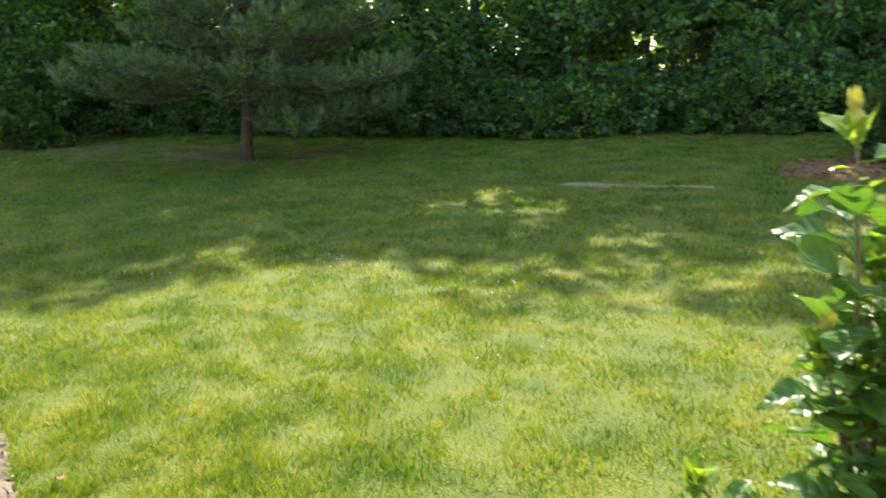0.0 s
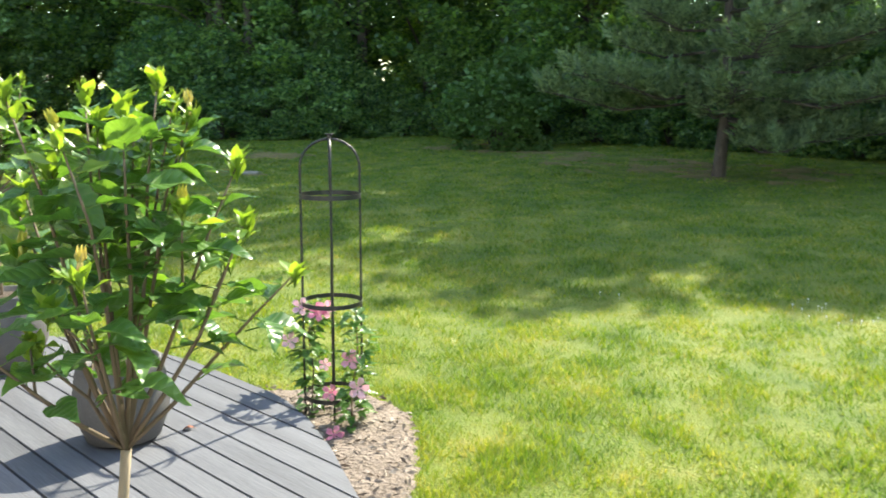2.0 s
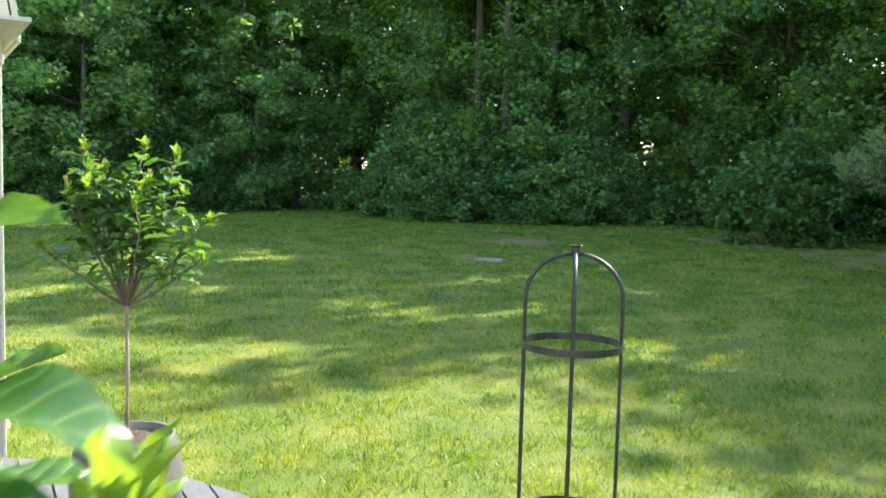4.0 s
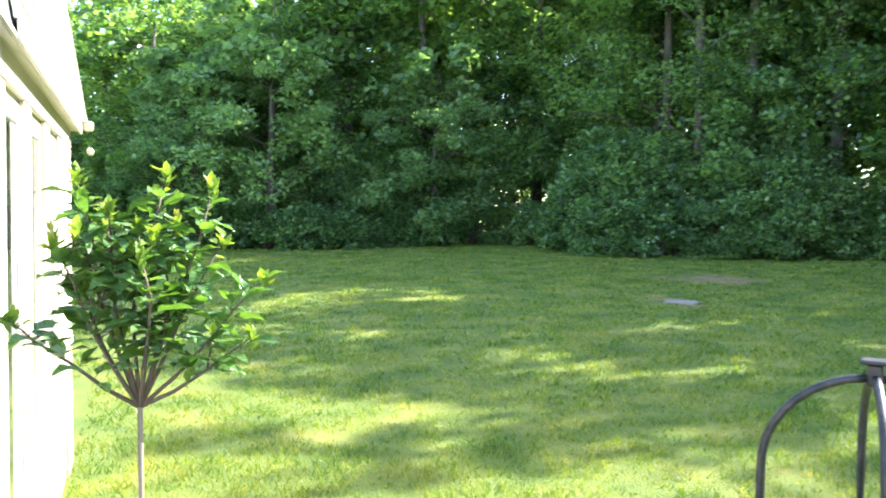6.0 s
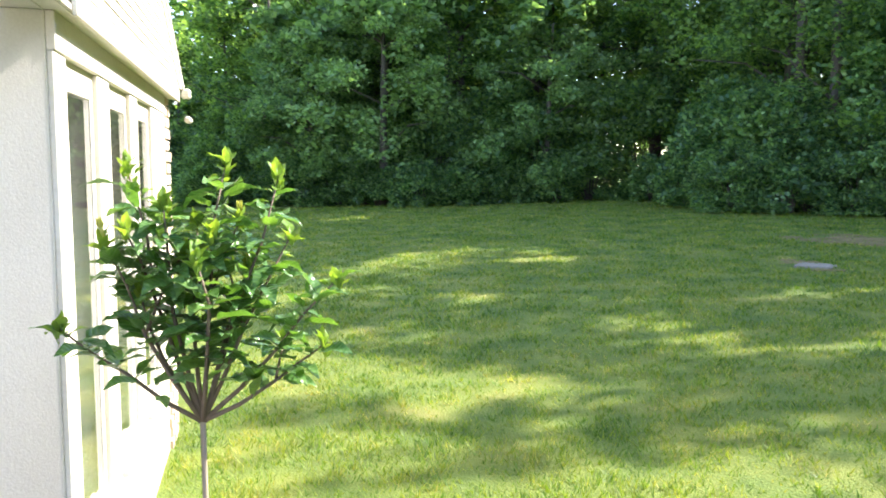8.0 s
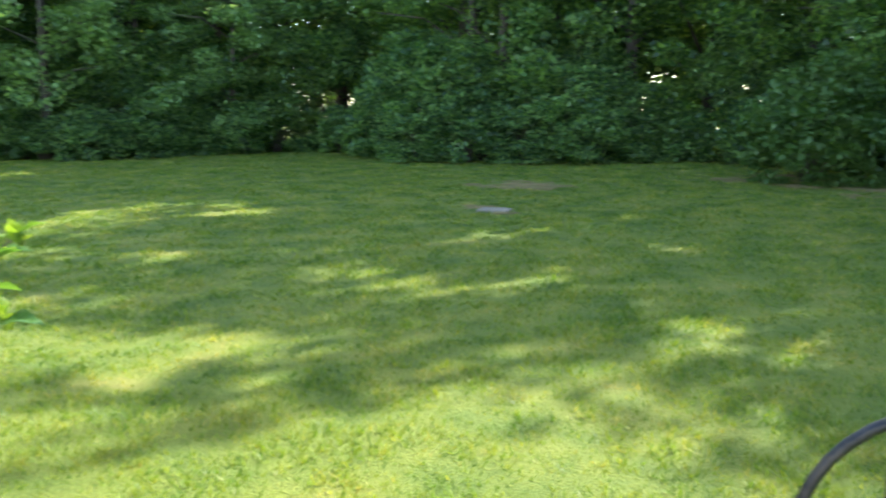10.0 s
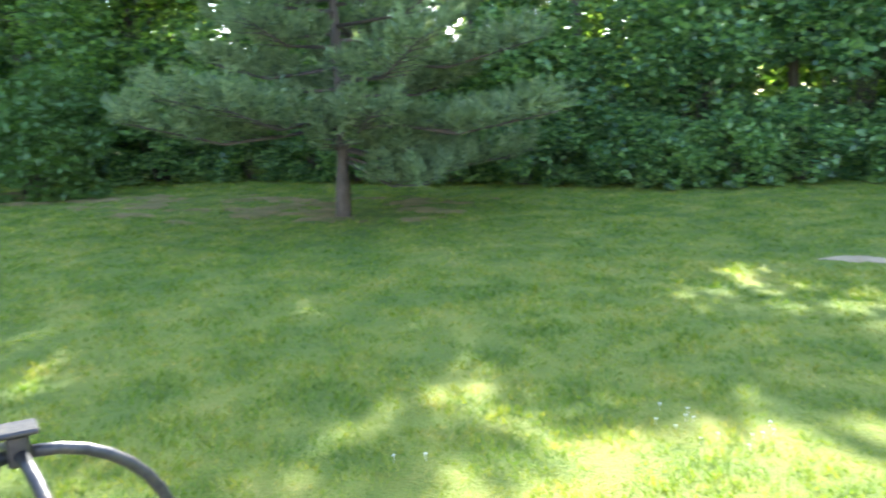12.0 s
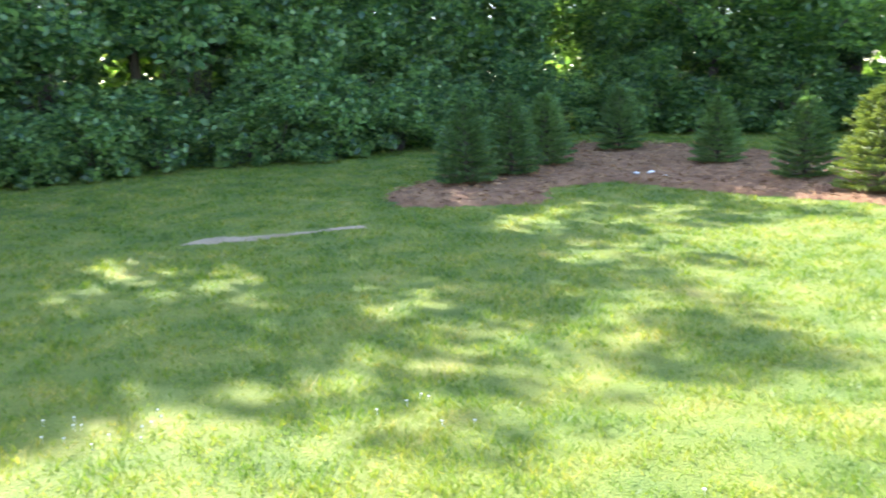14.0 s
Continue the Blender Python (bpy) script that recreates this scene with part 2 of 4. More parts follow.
def gza(x, y):
    return (0.045 * np.clip(y - 3, 0, 22) + 0.03 * np.clip(x - 5, 0, 20)
            + 0.018 * np.sin(0.9 * x + 0.4) * np.cos(0.7 * y) * np.clip((y - 1) / 4, 0, 1))


def inside(x, y, poly):
    x, y = np.asarray(x, float), np.asarray(y, float)
    hit = np.zeros(x.shape, bool)
    for (x0, y0), (x1, y1) in zip(poly, poly[1:] + poly[:1]):
        cross = ((y0 > y) != (y1 > y)) & (x < (x1 - x0) * (y - y0) / ((y1 - y0) or 1e-9) + x0)
        hit ^= cross
    return hit


def ragged(poly, amount, steps=6):
    """The outline with wavering edges."""
    out = []
    for (x0, y0), (x1, y1) in zip(poly, poly[1:] + poly[:1]):
        for k in range(steps):
            t = k / steps
            x, y = x0 + (x1 - x0) * t, y0 + (y1 - y0) * t
            v = noise.noise_vector((x * 1.7, y * 1.7, 3.1))
            out.append((x + amount * v.x, y + amount * v.y))
    return out


def drape(name, poly, mat, lift, rough=0.0, cell=0.12, thin=-2.0):
    """A thin layer lying on the ground inside an outline; thin: how much of it the grass has broken up."""
    bm = bmesh.new()
    xs, ys = [p[0] for p in poly], [p[1] for p in poly]
    nx, ny = int((max(xs) - min(xs)) / cell) + 1, int((max(ys) - min(ys)) / cell) + 1
    ii, jj = np.meshgrid(np.arange(nx), np.arange(ny))
    took = inside(min(xs) + (ii + 0.5) * cell, min(ys) + (jj + 0.5) * cell, poly)
    made = {}

    def corner(i, j):
        if (i, j) not in made:
            x, y = min(xs) + i * cell, min(ys) + j * cell
            w = noise.noise_vector((x * 4, y * 4, 1.0)) * cell * 0.4
            made[i, j] = bm.verts.new((x + w.x, y + w.y, 0))
        return made[i, j]

    for i, j in zip(ii[took], jj[took]):
        i, j = int(i), int(j)
        px, py = min(xs) + i * cell, min(ys) + j * cell
        if noise.noise((px * 1.1, py * 1.6, 7.0)) + 0.6 * noise.noise((px * 3.7, py * 3.7, 2.0)) < thin:
            continue
        bm.faces.new((corner(i, j), corner(i + 1, j), corner(i + 1, j + 1), corner(i, j + 1))).smooth = True
    edge = {v for e in bm.edges if e.is_boundary for v in e.verts}
    for v in bm.verts:
        v.co.z = gz(v.co.x, v.co.y) + (0.004 if v in edge else lift + rough * noise.noise((v.co.x * 3, v.co.y * 3, 0)))
    ob = part(name, bm, mat)
    return tagged(ob, kind="structure")


# ---------------------------------------------------------------- ground
GX = [-3000, -600, -150, -80] + list(np.linspace(-50, 50, 126)) + [80, 150, 600, 3000]
GY = [-3000, -600, -150, -60] + list(np.linspace(-20, 50, 100)) + [80, 150, 600, 3000]
bm = bmesh.new()
grid = [[bm.verts.new((x, y, gz(x, y))) for x in GX] for y in GY]
for j in range(len(GY) - 1):
    for i in range(len(GX) - 1):
        bm.faces.new((grid[j][i], grid[j][i + 1], grid[j + 1][i + 1], grid[j + 1][i])).smooth = True
tagged(part("ground", bm, LAWN), "mown green lawn with yellowed patches in sun and shade", "lawn", kind="structure")

DECK_EDGE = [(6.0, -3.75), (4.5, -3.7), (3.0, -3.5), (2.0, -3.15), (1.35, -2.65), (1.0, -2.1), (0.79, -1.53), (0.64, -1.27), (0.47, -1.03), (0.33, -0.83),
             (0.1, -0.55), (-0.16, -0.3), (-0.5, -0.1), (-0.92, 0.12), (-1.42, 0.29), (-1.9, 0.37), (-2.4, 0.36), (-2.9, 0.2), (-3.5, -0.1), (-4.4, -0.35)]
DECK_OUTLINE = DECK_EDGE + [(-7.2, -9.0), (6.0, -9.0)]
BED = [(-0.75, 0.18), (-0.35, 0.3), (0.12, 0.32), (0.42, 0.12), (0.56, -0.2), (0.66, -0.62), (0.8, -1.1), (0.95, -1.6), (0.6, -1.5), (0.2, -0.9), (-0.3, -0.4)]
STRAW = [(10.2, 5.85), (10.5, 4.9), (11.0, 4.2), (11.7, 3.95), (12.5, 4.4), (13.7, 3.6), (13.2, 2.4), (12.8, 1.4), (12.2, -0.6), (12.7, -3.2),
         (16.2, -2.8), (17.5, 1.0), (19.2, 3.8), (18.6, 6.1), (14.7, 6.5), (11.1, 6.6)]
STREAK = [(6.95, 6.85), (7.2, 6.5), (7.7, 6.2), (8.3, 5.8), (8.9, 5.35), (8.95, 5.5), (8.4, 5.98), (7.9, 6.35), (7.3, 6.85)]
UNDER_PINE = [(-4.6, 17.6), (-3.0, 16.2), (-1.4, 14.6), (0.2, 13.2), (1.6, 12.2), (3.2, 11.8), (4.6, 12.2), (5.4, 13.0), (4.4, 14.4), (2.4, 15.4), (0.2, 16.6), (-2.0, 18.2), (-4.0, 18.8)]
BARE = [(-8.9, 14.0), (-8.0, 13.7), (-7.0, 14.1), (-6.7, 14.9), (-7.6, 15.5), (-8.7, 15.0)]
SLABSIDE = [(-7.9, 11.2), (-7.2, 10.8), (-6.4, 10.7), (-5.9, 11.0), (-6.5, 11.5), (-7.3, 11.7)]
tagged(drape("mulch_bed", ragged(BED, 0.04), BARKBED, 0.035, 0.02, 0.04), "brown bark mulch bed curving along the deck", "mulch bed")
tagged(drape("pine_straw_bed", ragged(STRAW, 0.18), MULCH, 0.06, 0.05, 0.16), "reddish brown mulch bed under the young spruces", "mulch bed")
tagged(drape("bare_earth", ragged(STREAK, 0.22, 9), DIRT, 0.022, 0.012, 0.06), "pale worn streak of bare earth in the lawn", "bare earth")
tagged(drape("leaf_litter", ragged(UNDER_PINE, 0.9, 12), LITTER, 0.03, 0.012, 0.09, 0.08), "brown fallen needles and leaves under the pine", "leaf litter")
tagged(drape("bare_patch", ragged(BARE, 0.2), LITTER, 0.03, 0.01, 0.07, -0.12), "thin brown bare patch in the lawn", "bare earth")
tagged(drape("bare_patch", ragged(SLABSIDE, 0.2), LITTER, 0.02, 0.01, 0.06, 0.05), "broken bare earth round the stone slab", "bare earth")

# ---------------------------------------------------------------- deck
deck = tagged(new("deck"), "weathered grey wooden deck with a curved edge", "deck", kind="structure")
DZ, BW, GAP = 0.2, 0.14, 0.013
ANG = math.atan2(-0.47, 0.88)
ux, uy = (math.cos(ANG), math.sin(ANG)), (-math.sin(ANG), math.cos(ANG))
edge_uv = [(x * ux[0] + y * ux[1], x * uy[0] + y * uy[1]) for x, y in DECK_OUTLINE]
vmin, vmax = min(v for _, v in edge_uv), max(v for _, v in edge_uv)


def crossings(v):
    out = []
    for (u0, v0), (u1, v1) in zip(edge_uv, edge_uv[1:] + edge_uv[:1]):
        if (v0 > v) != (v1 > v):
            out.append(u0 + (u1 - u0) * (v - v0) / (v1 - v0))
    return sorted(out)


v = vmin + 0.01
while v < vmax:
    levels = [v + 0.001 + (BW - GAP) * k / 6 for k in range(7)]
    bm = bmesh.new()
    for v0, v1 in zip(levels, levels[1:]):
        lo, hi = crossings(v0), crossings(v1)
        if len(lo) != len(hi):
            lo = hi = min(lo, hi, key=len)
        for k in range(0, len(lo) - 1, 2):
            ring = [bm.verts.new((u, w, z)) for z in (DZ - 0.028, DZ) for u, w in ((lo[k], v0), (lo[k + 1], v0), (hi[k + 1], v1), (hi[k], v1))]
            for q in ((4, 5, 6, 7), (0, 1, 5, 4), (1, 2, 6, 5), (2, 3, 7, 6), (3, 0, 4, 7)):
                bm.faces.new([ring[i] for i in q])
    if len(bm.verts):
        bmesh.ops.remove_doubles(bm, verts=bm.verts[:], dist=0.0005)
        part("deck_board", bm, DECK, deck).matrix_basis = Matrix.Rotation(ANG, 4, "Z")
    else:
        bm.free()
    v += BW
bm = bmesh.new()
for (x0, y0), (x1, y1) in zip(DECK_EDGE, DECK_EDGE[1:]):
    t = (Vector((x1, y1)) - Vector((x0, y0))).normalized()
    nrm = Vector((t.y, -t.x)) * 0.02
    a, b = Vector((x0, y0)) - nrm * 0.3, Vector((x1, y1)) - nrm * 0.3
    pts = [a - nrm, b - nrm, b - nrm * 0.1, a - nrm * 0.1]
    vs = [bm.verts.new((p.x, p.y, -0.05)) for p in pts] + [bm.verts.new((p.x, p.y, DZ - 0.03)) for p in pts]
    for q in ((0, 1, 5, 4), (1, 2, 6, 5), (2, 3, 7, 6), (3, 0, 4, 7), (4, 5, 6, 7)):
        bm.faces.new([vs[i] for i in q])
part("fascia", bm, FASCIA, deck)
# Flat near-black sheet, added to paint the shade seen through the board gaps.
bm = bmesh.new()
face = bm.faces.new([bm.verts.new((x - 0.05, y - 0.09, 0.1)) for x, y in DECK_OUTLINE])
part("gap_shade_sheet", bm, DARK, deck)

# ---------------------------------------------------------------- house
house = tagged(new("house"), "cream painted house with tall windows and lapped siding above", "house", kind="structure")
NX, NY = -4.84, 0.03
WD = Vector((-5.55, 2.49)).normalized()
# the house stands close by the deck; its plan is scaled towards this point
HS, HC = 0.555, Vector((0.35, -1.12, 1.84))
SHRINK = Matrix.Translation(HC) @ Matrix.Scale(HS, 4) @ Matrix.Translation(-HC)
BASE, FLOOR = (-0.1 - HC.z) / HS + HC.z, (0.225 - HC.z) / HS + HC.z
WM = SHRINK @ Matrix.Translation((NX, NY, 0)) @ Matrix.Rotation(math.atan2(WD.y, WD.x), 4, "Z")
# along +x of this frame runs the window wall; its outer face looks to -y of the frame
LEN, SOFFIT = 6.05, 2.75


def hbox(name, mat, x0, y0, z0, x1, y1, z1, bevel=0.005, parent=house, m=WM):
    return boxed(name, mat, parent, x0, y0, z0, x1, y1, z1, bevel, m)


WINDOWS = [(0.32, 1.25), (1.75, 2.75), (3.25, 4.25)]
SILL, HEAD = -0.4, 2.42
hbox("wall", PAINT, 0, 0, BASE, LEN - 0.55, 0.2, SILL)
hbox("wall", PAINT, 0, 0, HEAD, LEN - 0.55, 0.2, SOFFIT)
edges = [0.0] + [e for w in WINDOWS for e in w] + [LEN - 0.55]
for a, b in zip(edges[::2], edges[1::2]):
    hbox("wall", PAINT, a, 0, SILL, b, 0.2, HEAD)
    hbox("trim", PAINT, a + (0.02 if a else 0.003), -0.035, SILL - 0.2, b - 0.02, -0.001, HEAD + 0.12)
hbox("trim", PAINT, 0.0, -0.05, HEAD + 0.121, LEN - 0.56, -0.001, SOFFIT - 0.002)
for n, (a, b) in enumerate(WINDOWS):
    win = tagged(new(f"window_{n + 1}"), "tall dark window in a cream painted frame", "window", kind="structure")
    hbox("window_sill", PAINT, a - 0.05, -0.09, SILL - 0.05, b + 0.05, 0.05, SILL + 0.0, 0.008, win)
    for x0, x1, z0, z1 in ((a, a + 0.06, SILL, HEAD), (b - 0.06, b, SILL, HEAD), (a + 0.06, b - 0.06, SILL, SILL + 0.06), (a + 0.06, b - 0.06, HEAD - 0.06, HEAD)):
        hbox("window_frame", PAINT, x0 + 0.001, 0.0, z0 + 0.001, x1 - 0.001, 0.06, z1 - 0.001, 0.006, win)
    pane = hbox("pane", GLASS, a + 0.06, 0.012, SILL + 0.06, b - 0.06, 0.02, HEAD - 0.06, 0, win)
    pane.visible_shadow = False
# Room surfaces in near-black, so the shade of an unlit interior is in their colour.
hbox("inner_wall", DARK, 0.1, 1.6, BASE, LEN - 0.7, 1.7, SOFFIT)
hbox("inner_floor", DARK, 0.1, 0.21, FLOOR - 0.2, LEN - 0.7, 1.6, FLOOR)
hbox("brick_backing", MORTAR, LEN - 0.55, 0.01, BASE, LEN, 0.5, SOFFIT - 0.003)
bm = bmesh.new()
box(bm, -0.19, -0.06, -0.06, 0.19, 0.06, 0.06, 0.008)
brick_mesh = bpy.data.meshes.new("brick")
bm.to_mesh(brick_mesh), bm.free()
brick_mesh.materials.append(BRICK)
for r in range(33):
    for k in range(2):
        b = new("brick", brick_mesh)
        b.parent = house
        b.matrix_basis = WM @ Matrix.Translation((LEN - 0.36 + k * 0.4 - (0.2 if r % 2 else 0), 0.02 + random.uniform(-0.006, 0.01), BASE + 0.08 + r * 0.139)) @ Matrix.Diagonal((0.5 if k != r % 2 else 1, 1, 1, 1))
# soffit, gutter, upper wall with laps
hbox("soffit", PAINT, -0.9, -0.14, SOFFIT, LEN + 0.02, 0.2, SOFFIT + 0.03, 0)
for k in range(2):
    hbox("soffit_batten", PAINT, -0.9, -0.12 + 0.12 * k, SOFFIT - 0.006, LEN + 0.01, -0.112 + 0.12 * k, SOFFIT - 0.001, 0)
hbox("fascia_board", PAINT, -0.02, -0.17, SOFFIT - 0.03, LEN + 0.12, -0.141, SOFFIT + 0.12)
LEAN = 0.16
for k in range(22):
    z = SOFFIT + 0.12 + 0.115 * k
    bm = bmesh.new()
    vs = [bm.verts.new(p) for p in ((0.0, -0.175, z), (LEN + 0.02, -0.175, z), (LEN + 0.02, -0.16, z + 0.125), (0.0, -0.16, z + 0.125), (0.0, -0.12, z), (LEN + 0.02, -0.12, z), (LEN + 0.02, -0.12, z + 0.125), (0.0, -0.12, z + 0.125))]
    for v in vs:
        v.co.y += LEAN * (v.co.z - SOFFIT - 0.12)
    for q in ((0, 1, 2, 3), (1, 5, 6, 2), (4, 0, 3, 7), (4, 5, 1, 0), (3, 2, 6, 7)):
        bm.faces.new([vs[i] for i in q])
    bm.transform(WM)
    part("siding_board", bm, PAINT, house)
bm = bmesh.new()
box(bm, 0.0, -0.119, SOFFIT + 0.031, LEN, 4.0, 5.5)
for v in bm.verts:
    v.co.y += LEAN * max(0, v.co.z - SOFFIT - 0.12)
bm.transform(WM)
part("upper_wall", bm, PAINT, house)
for x0, x1, y0 in ((LEN - 0.08, LEN + 0.021, -0.2), (LEN + 0.022, LEN + 0.07, -0.235)):
    bm = bmesh.new()
    box(bm, x0, y0, SOFFIT + 0.121, x1, y0 + 0.16, 5.5, 0.006)
    for v in bm.verts:
        v.co.y += LEAN * (v.co.z - SOFFIT - 0.12)
    bm.transform(WM)
    part("corner_trim", bm, PAINT, house)
hbox("gutter_end", PAINT, LEN + 0.03, -0.3, SOFFIT + 0.02, LEN + 0.2, -0.18, SOFFIT + 0.14, 0.02)
hbox("downspout", PAINT, LEN + 0.05, -0.3, SOFFIT - 0.28, LEN + 0.3, -0.22, SOFFIT - 0.2, 0.02)
hbox("side_wall", PAINT, LEN - 0.2, 0.51, BASE, LEN, 6.0, SOFFIT, 0)
hbox("roof", ROOFING, -1.0, -0.7, 5.5, LEN + 0.4, 6.0, 5.6, 0)
# the wall that turns back along the deck, with a glazed door
SD = Vector((-0.25, -0.97)).normalized()
SM = SHRINK @ Matrix.Translation((NX, NY, 0)) @ Matrix.Rotation(math.atan2(SD.y, SD.x), 4, "Z")


def sbox(name, mat, x0, y0, z0, x1, y1, z1, bevel=0.005, parent=house):
    return boxed(name, mat, parent, x0, y0, z0, x1, y1, z1, bevel, SM)


sbox("wall", STUCCO, 0.002, -0.2, BASE, 0.34, -0.002, SOFFIT)
sbox("wall", STUCCO, 0.34, -0.2, 2.3, 2.3, -0.002, SOFFIT, 0)
sbox("wall", STUCCO, 2.3, -0.2, BASE, 17, -0.002, SOFFIT, 0)
door = tagged(new("door_1"), "white framed glazed door onto the deck", "door", kind="structure")
for x0, x1, z0, z1 in ((0.341, 0.43, FLOOR - 0.04, 2.3), (2.21, 2.299, FLOOR - 0.04, 2.3), (0.43, 2.21, 2.21, 2.299), (0.43, 2.21, FLOOR - 0.04, FLOOR + 0.1), (1.27, 1.36, FLOOR + 0.1, 2.21)):
    sbox("door_frame", PAINT, x0, -0.13, z0, x1, -0.04, z1, 0.006, door)
for x0, x1 in ((0.43, 1.27), (1.36, 2.21)):
    sbox("pane", GLASS, x0, -0.095, FLOOR + 0.1, x1, -0.087, 2.21, 0, door).visible_shadow = False
sbox("inner_wall", PAINT, 0.3, -2.4, BASE, 2.4, -2.3, SOFFIT, 0)
# Floor behind the door, its indoor shade painted in with the same near-black.
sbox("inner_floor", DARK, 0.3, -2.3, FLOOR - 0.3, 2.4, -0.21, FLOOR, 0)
sbox("soffit", PAINT, 0.45, -0.25, SOFFIT, 17, 0.55, SOFFIT + 0.03, 0)
sbox("fascia_board", PAINT, 0.45, 0.551, SOFFIT - 0.03, 17, 0.58, SOFFIT + 0.14, 0)
sbox("roof", ROOFING, 0.45, -3.0, SOFFIT + 0.15, 17, 0.6, SOFFIT + 0.25, 0)
rear = tagged(new("wall_south"), "pale stucco house wall closing the deck", "wall", kind="structure")
boxed("wall", STUCCO, rear, -7.4, -9.2, -0.1, 7.0, -9.0, 4.5, 0)

# ---------------------------------------------------------------- leaves and woods


def unit(v):
    return v / np.maximum(np.linalg.norm(v, axis=1, keepdims=True), 1e-6)


def leaf_quads(c, length, width, droop=0.3, flat=0.5, r=rng):
    """Rhombic leaves round the centres c, folded a little along the midrib."""
    n = len(c)
    a = r.normal(size=(n, 3))
    a[:, 2] = a[:, 2] * flat - droop
    a = unit(a)
    b = unit(np.cross(a, unit(r.normal(size=(n, 3)) + np.array([0, 0, 0.7]))))
    up = np.cross(b, a)
    s = r.uniform(0.6, 1.25, (n, 1))
    la, wb = a * length / 2 * s, b * width / 2 * s
    return np.stack([c - la, c + wb - la * 0.1 + up * width * 0.18 * s, c + la, c - wb - la * 0.1 + up * width * 0.18 * s], 1)


def clumps(centres, radii, per, r=rng):
    out = []
    for c, rad, k in zip(centres, radii, per):
        d = unit(r.normal(size=(k, 3))) * (r.uniform(0.25, 1, (k, 1)) ** 0.6) * np.asarray(rad)
        out.append(np.asarray(c) + d)
    return np.concatenate(out)


THROW = {}  # how far the shade of each kind of tree runs


def deciduous(seed, height, spread, base, leaf=0.15, mat=WOODS):
    r = np.random.default_rng(seed)
    tree = new("deciduous_tree")
    bm = bmesh.new()
    lean = r.normal(size=2) * 0.25
    trunk = [(lean[0] * t * t, lean[1] * t * t, height * 0.9 * t - 0.15) for t in np.linspace(0, 1, 7)]
    tube(bm, trunk, [0.17 * (1 - 0.85 * t) + 0.012 for t in np.linspace(0, 1, 7)], 8)
    ends = []
    for k in range(15):
        t = r.uniform(0.2, 0.92)
        ang = k * 2.4 + r.uniform(-0.4, 0.4)
        reach = spread * r.uniform(0.6, 1.0) * (1.05 - 0.6 * t)
        z = height * 0.9 * t
        p0 = Vector((lean[0] * t * t, lean[1] * t * t, z))
        p2 = p0 + Vector((math.cos(ang) * reach, math.sin(ang) * reach, reach * r.uniform(0.1, 0.7)))
        mid = p0.lerp(p2, 0.5) + Vector((0, 0, 0.15 * reach))
        tube(bm, [p0, mid, p2], [0.05, 0.03, 0.01], 5)
        ends += [p2, mid]
    part("trunk", bm, BARK, tree)
    cs, rs, ps = [], [], []
    for p in ends:
        for _ in range(2):
            o = r.normal(size=3) * 0.45
            cs.append(np.array(p) + o), rs.append(np.array([1, 1, 0.65]) * r.uniform(0.45, 0.85)), ps.append(120 if p.z < 6.5 else 60)
    for k in range(46):
        z = 0.7 + (height - 0.9) * r.uniform(0, 1) ** 1.1
        q = spread * (0.95 - 0.52 * max(0, (z - base) / (height - base)) ** 1.7 - (0.25 if z < base else 0))
        ang, rad = r.uniform(0, 6.28), q * r.uniform(0.5, 1.0)
        cs.append((math.cos(ang) * rad, math.sin(ang) * rad, z)), rs.append(np.array([1, 1, 0.62]) * r.uniform(0.5, 0.95)), ps.append(150 if z < 6.5 else 60)
    c = clumps(cs, rs, ps, r)
    big = c[:, 2] > 6.5
    v = np.concatenate([leaf_quads(c[~big], leaf, leaf * 0.62, r=r), leaf_quads(c[big], leaf * 1.9, leaf * 1.3, r=r)])
    placed("crown", quads("crown", v, mat), mat, tree)
    THROW[tree.name] = float(np.percentile(c[:, 2] * SUN.y / SUN.z + 0.6 * np.hypot(c[:, 0], c[:, 1]), 98.8))
    return tree


def shrub(seed, w, h, n, leaf=0.1, mat=BUSH):
    r = np.random.default_rng(seed)
    bush = new("shrub")
    bm = bmesh.new()
    cs, rs, ps = [], [], []
    for k in range(14):
        ang = k * 2.4
        t = r.uniform(0.3, 1)
        end = Vector((math.cos(ang) * w * t * 0.8, math.sin(ang) * w * t * 0.8, h * r.uniform(0.45, 0.95) * (1.1 - 0.35 * t)))
        tube(bm, [(0.1 * math.cos(ang), 0.1 * math.sin(ang), -0.08), end * 0.5 + Vector((0, 0, 0.15 * h)), end], [0.022, 0.014, 0.005], 4)
        cs.append(end), rs.append(np.array([1, 1, 0.7]) * r.uniform(0.3, 0.5) * w), ps.append(n // 30)
    part("woody_base", bm, BARK, bush)
    for k in range(36):
        z = r.uniform(0.0, 1.0) ** 1.3
        rad = w * math.sqrt(max(0.05, 1 - (z - 0.25) ** 2 * 1.6)) * r.uniform(0.6, 0.95)
        ang = r.uniform(0, 6.28)
        cs.append((math.cos(ang) * rad, math.sin(ang) * rad, z * h)), rs.append(np.array([1, 1, 0.7]) * r.uniform(0.2, 0.4) * w), ps.append(n // 40)
    c = clumps(cs, rs, ps, r)
    c[:, 2] = np.maximum(c[:, 2], 0.03)
    placed("foliage", quads("foliage", leaf_quads(c, leaf, leaf * 0.6, 0.35, r=r), mat), mat, bush)
    return bush


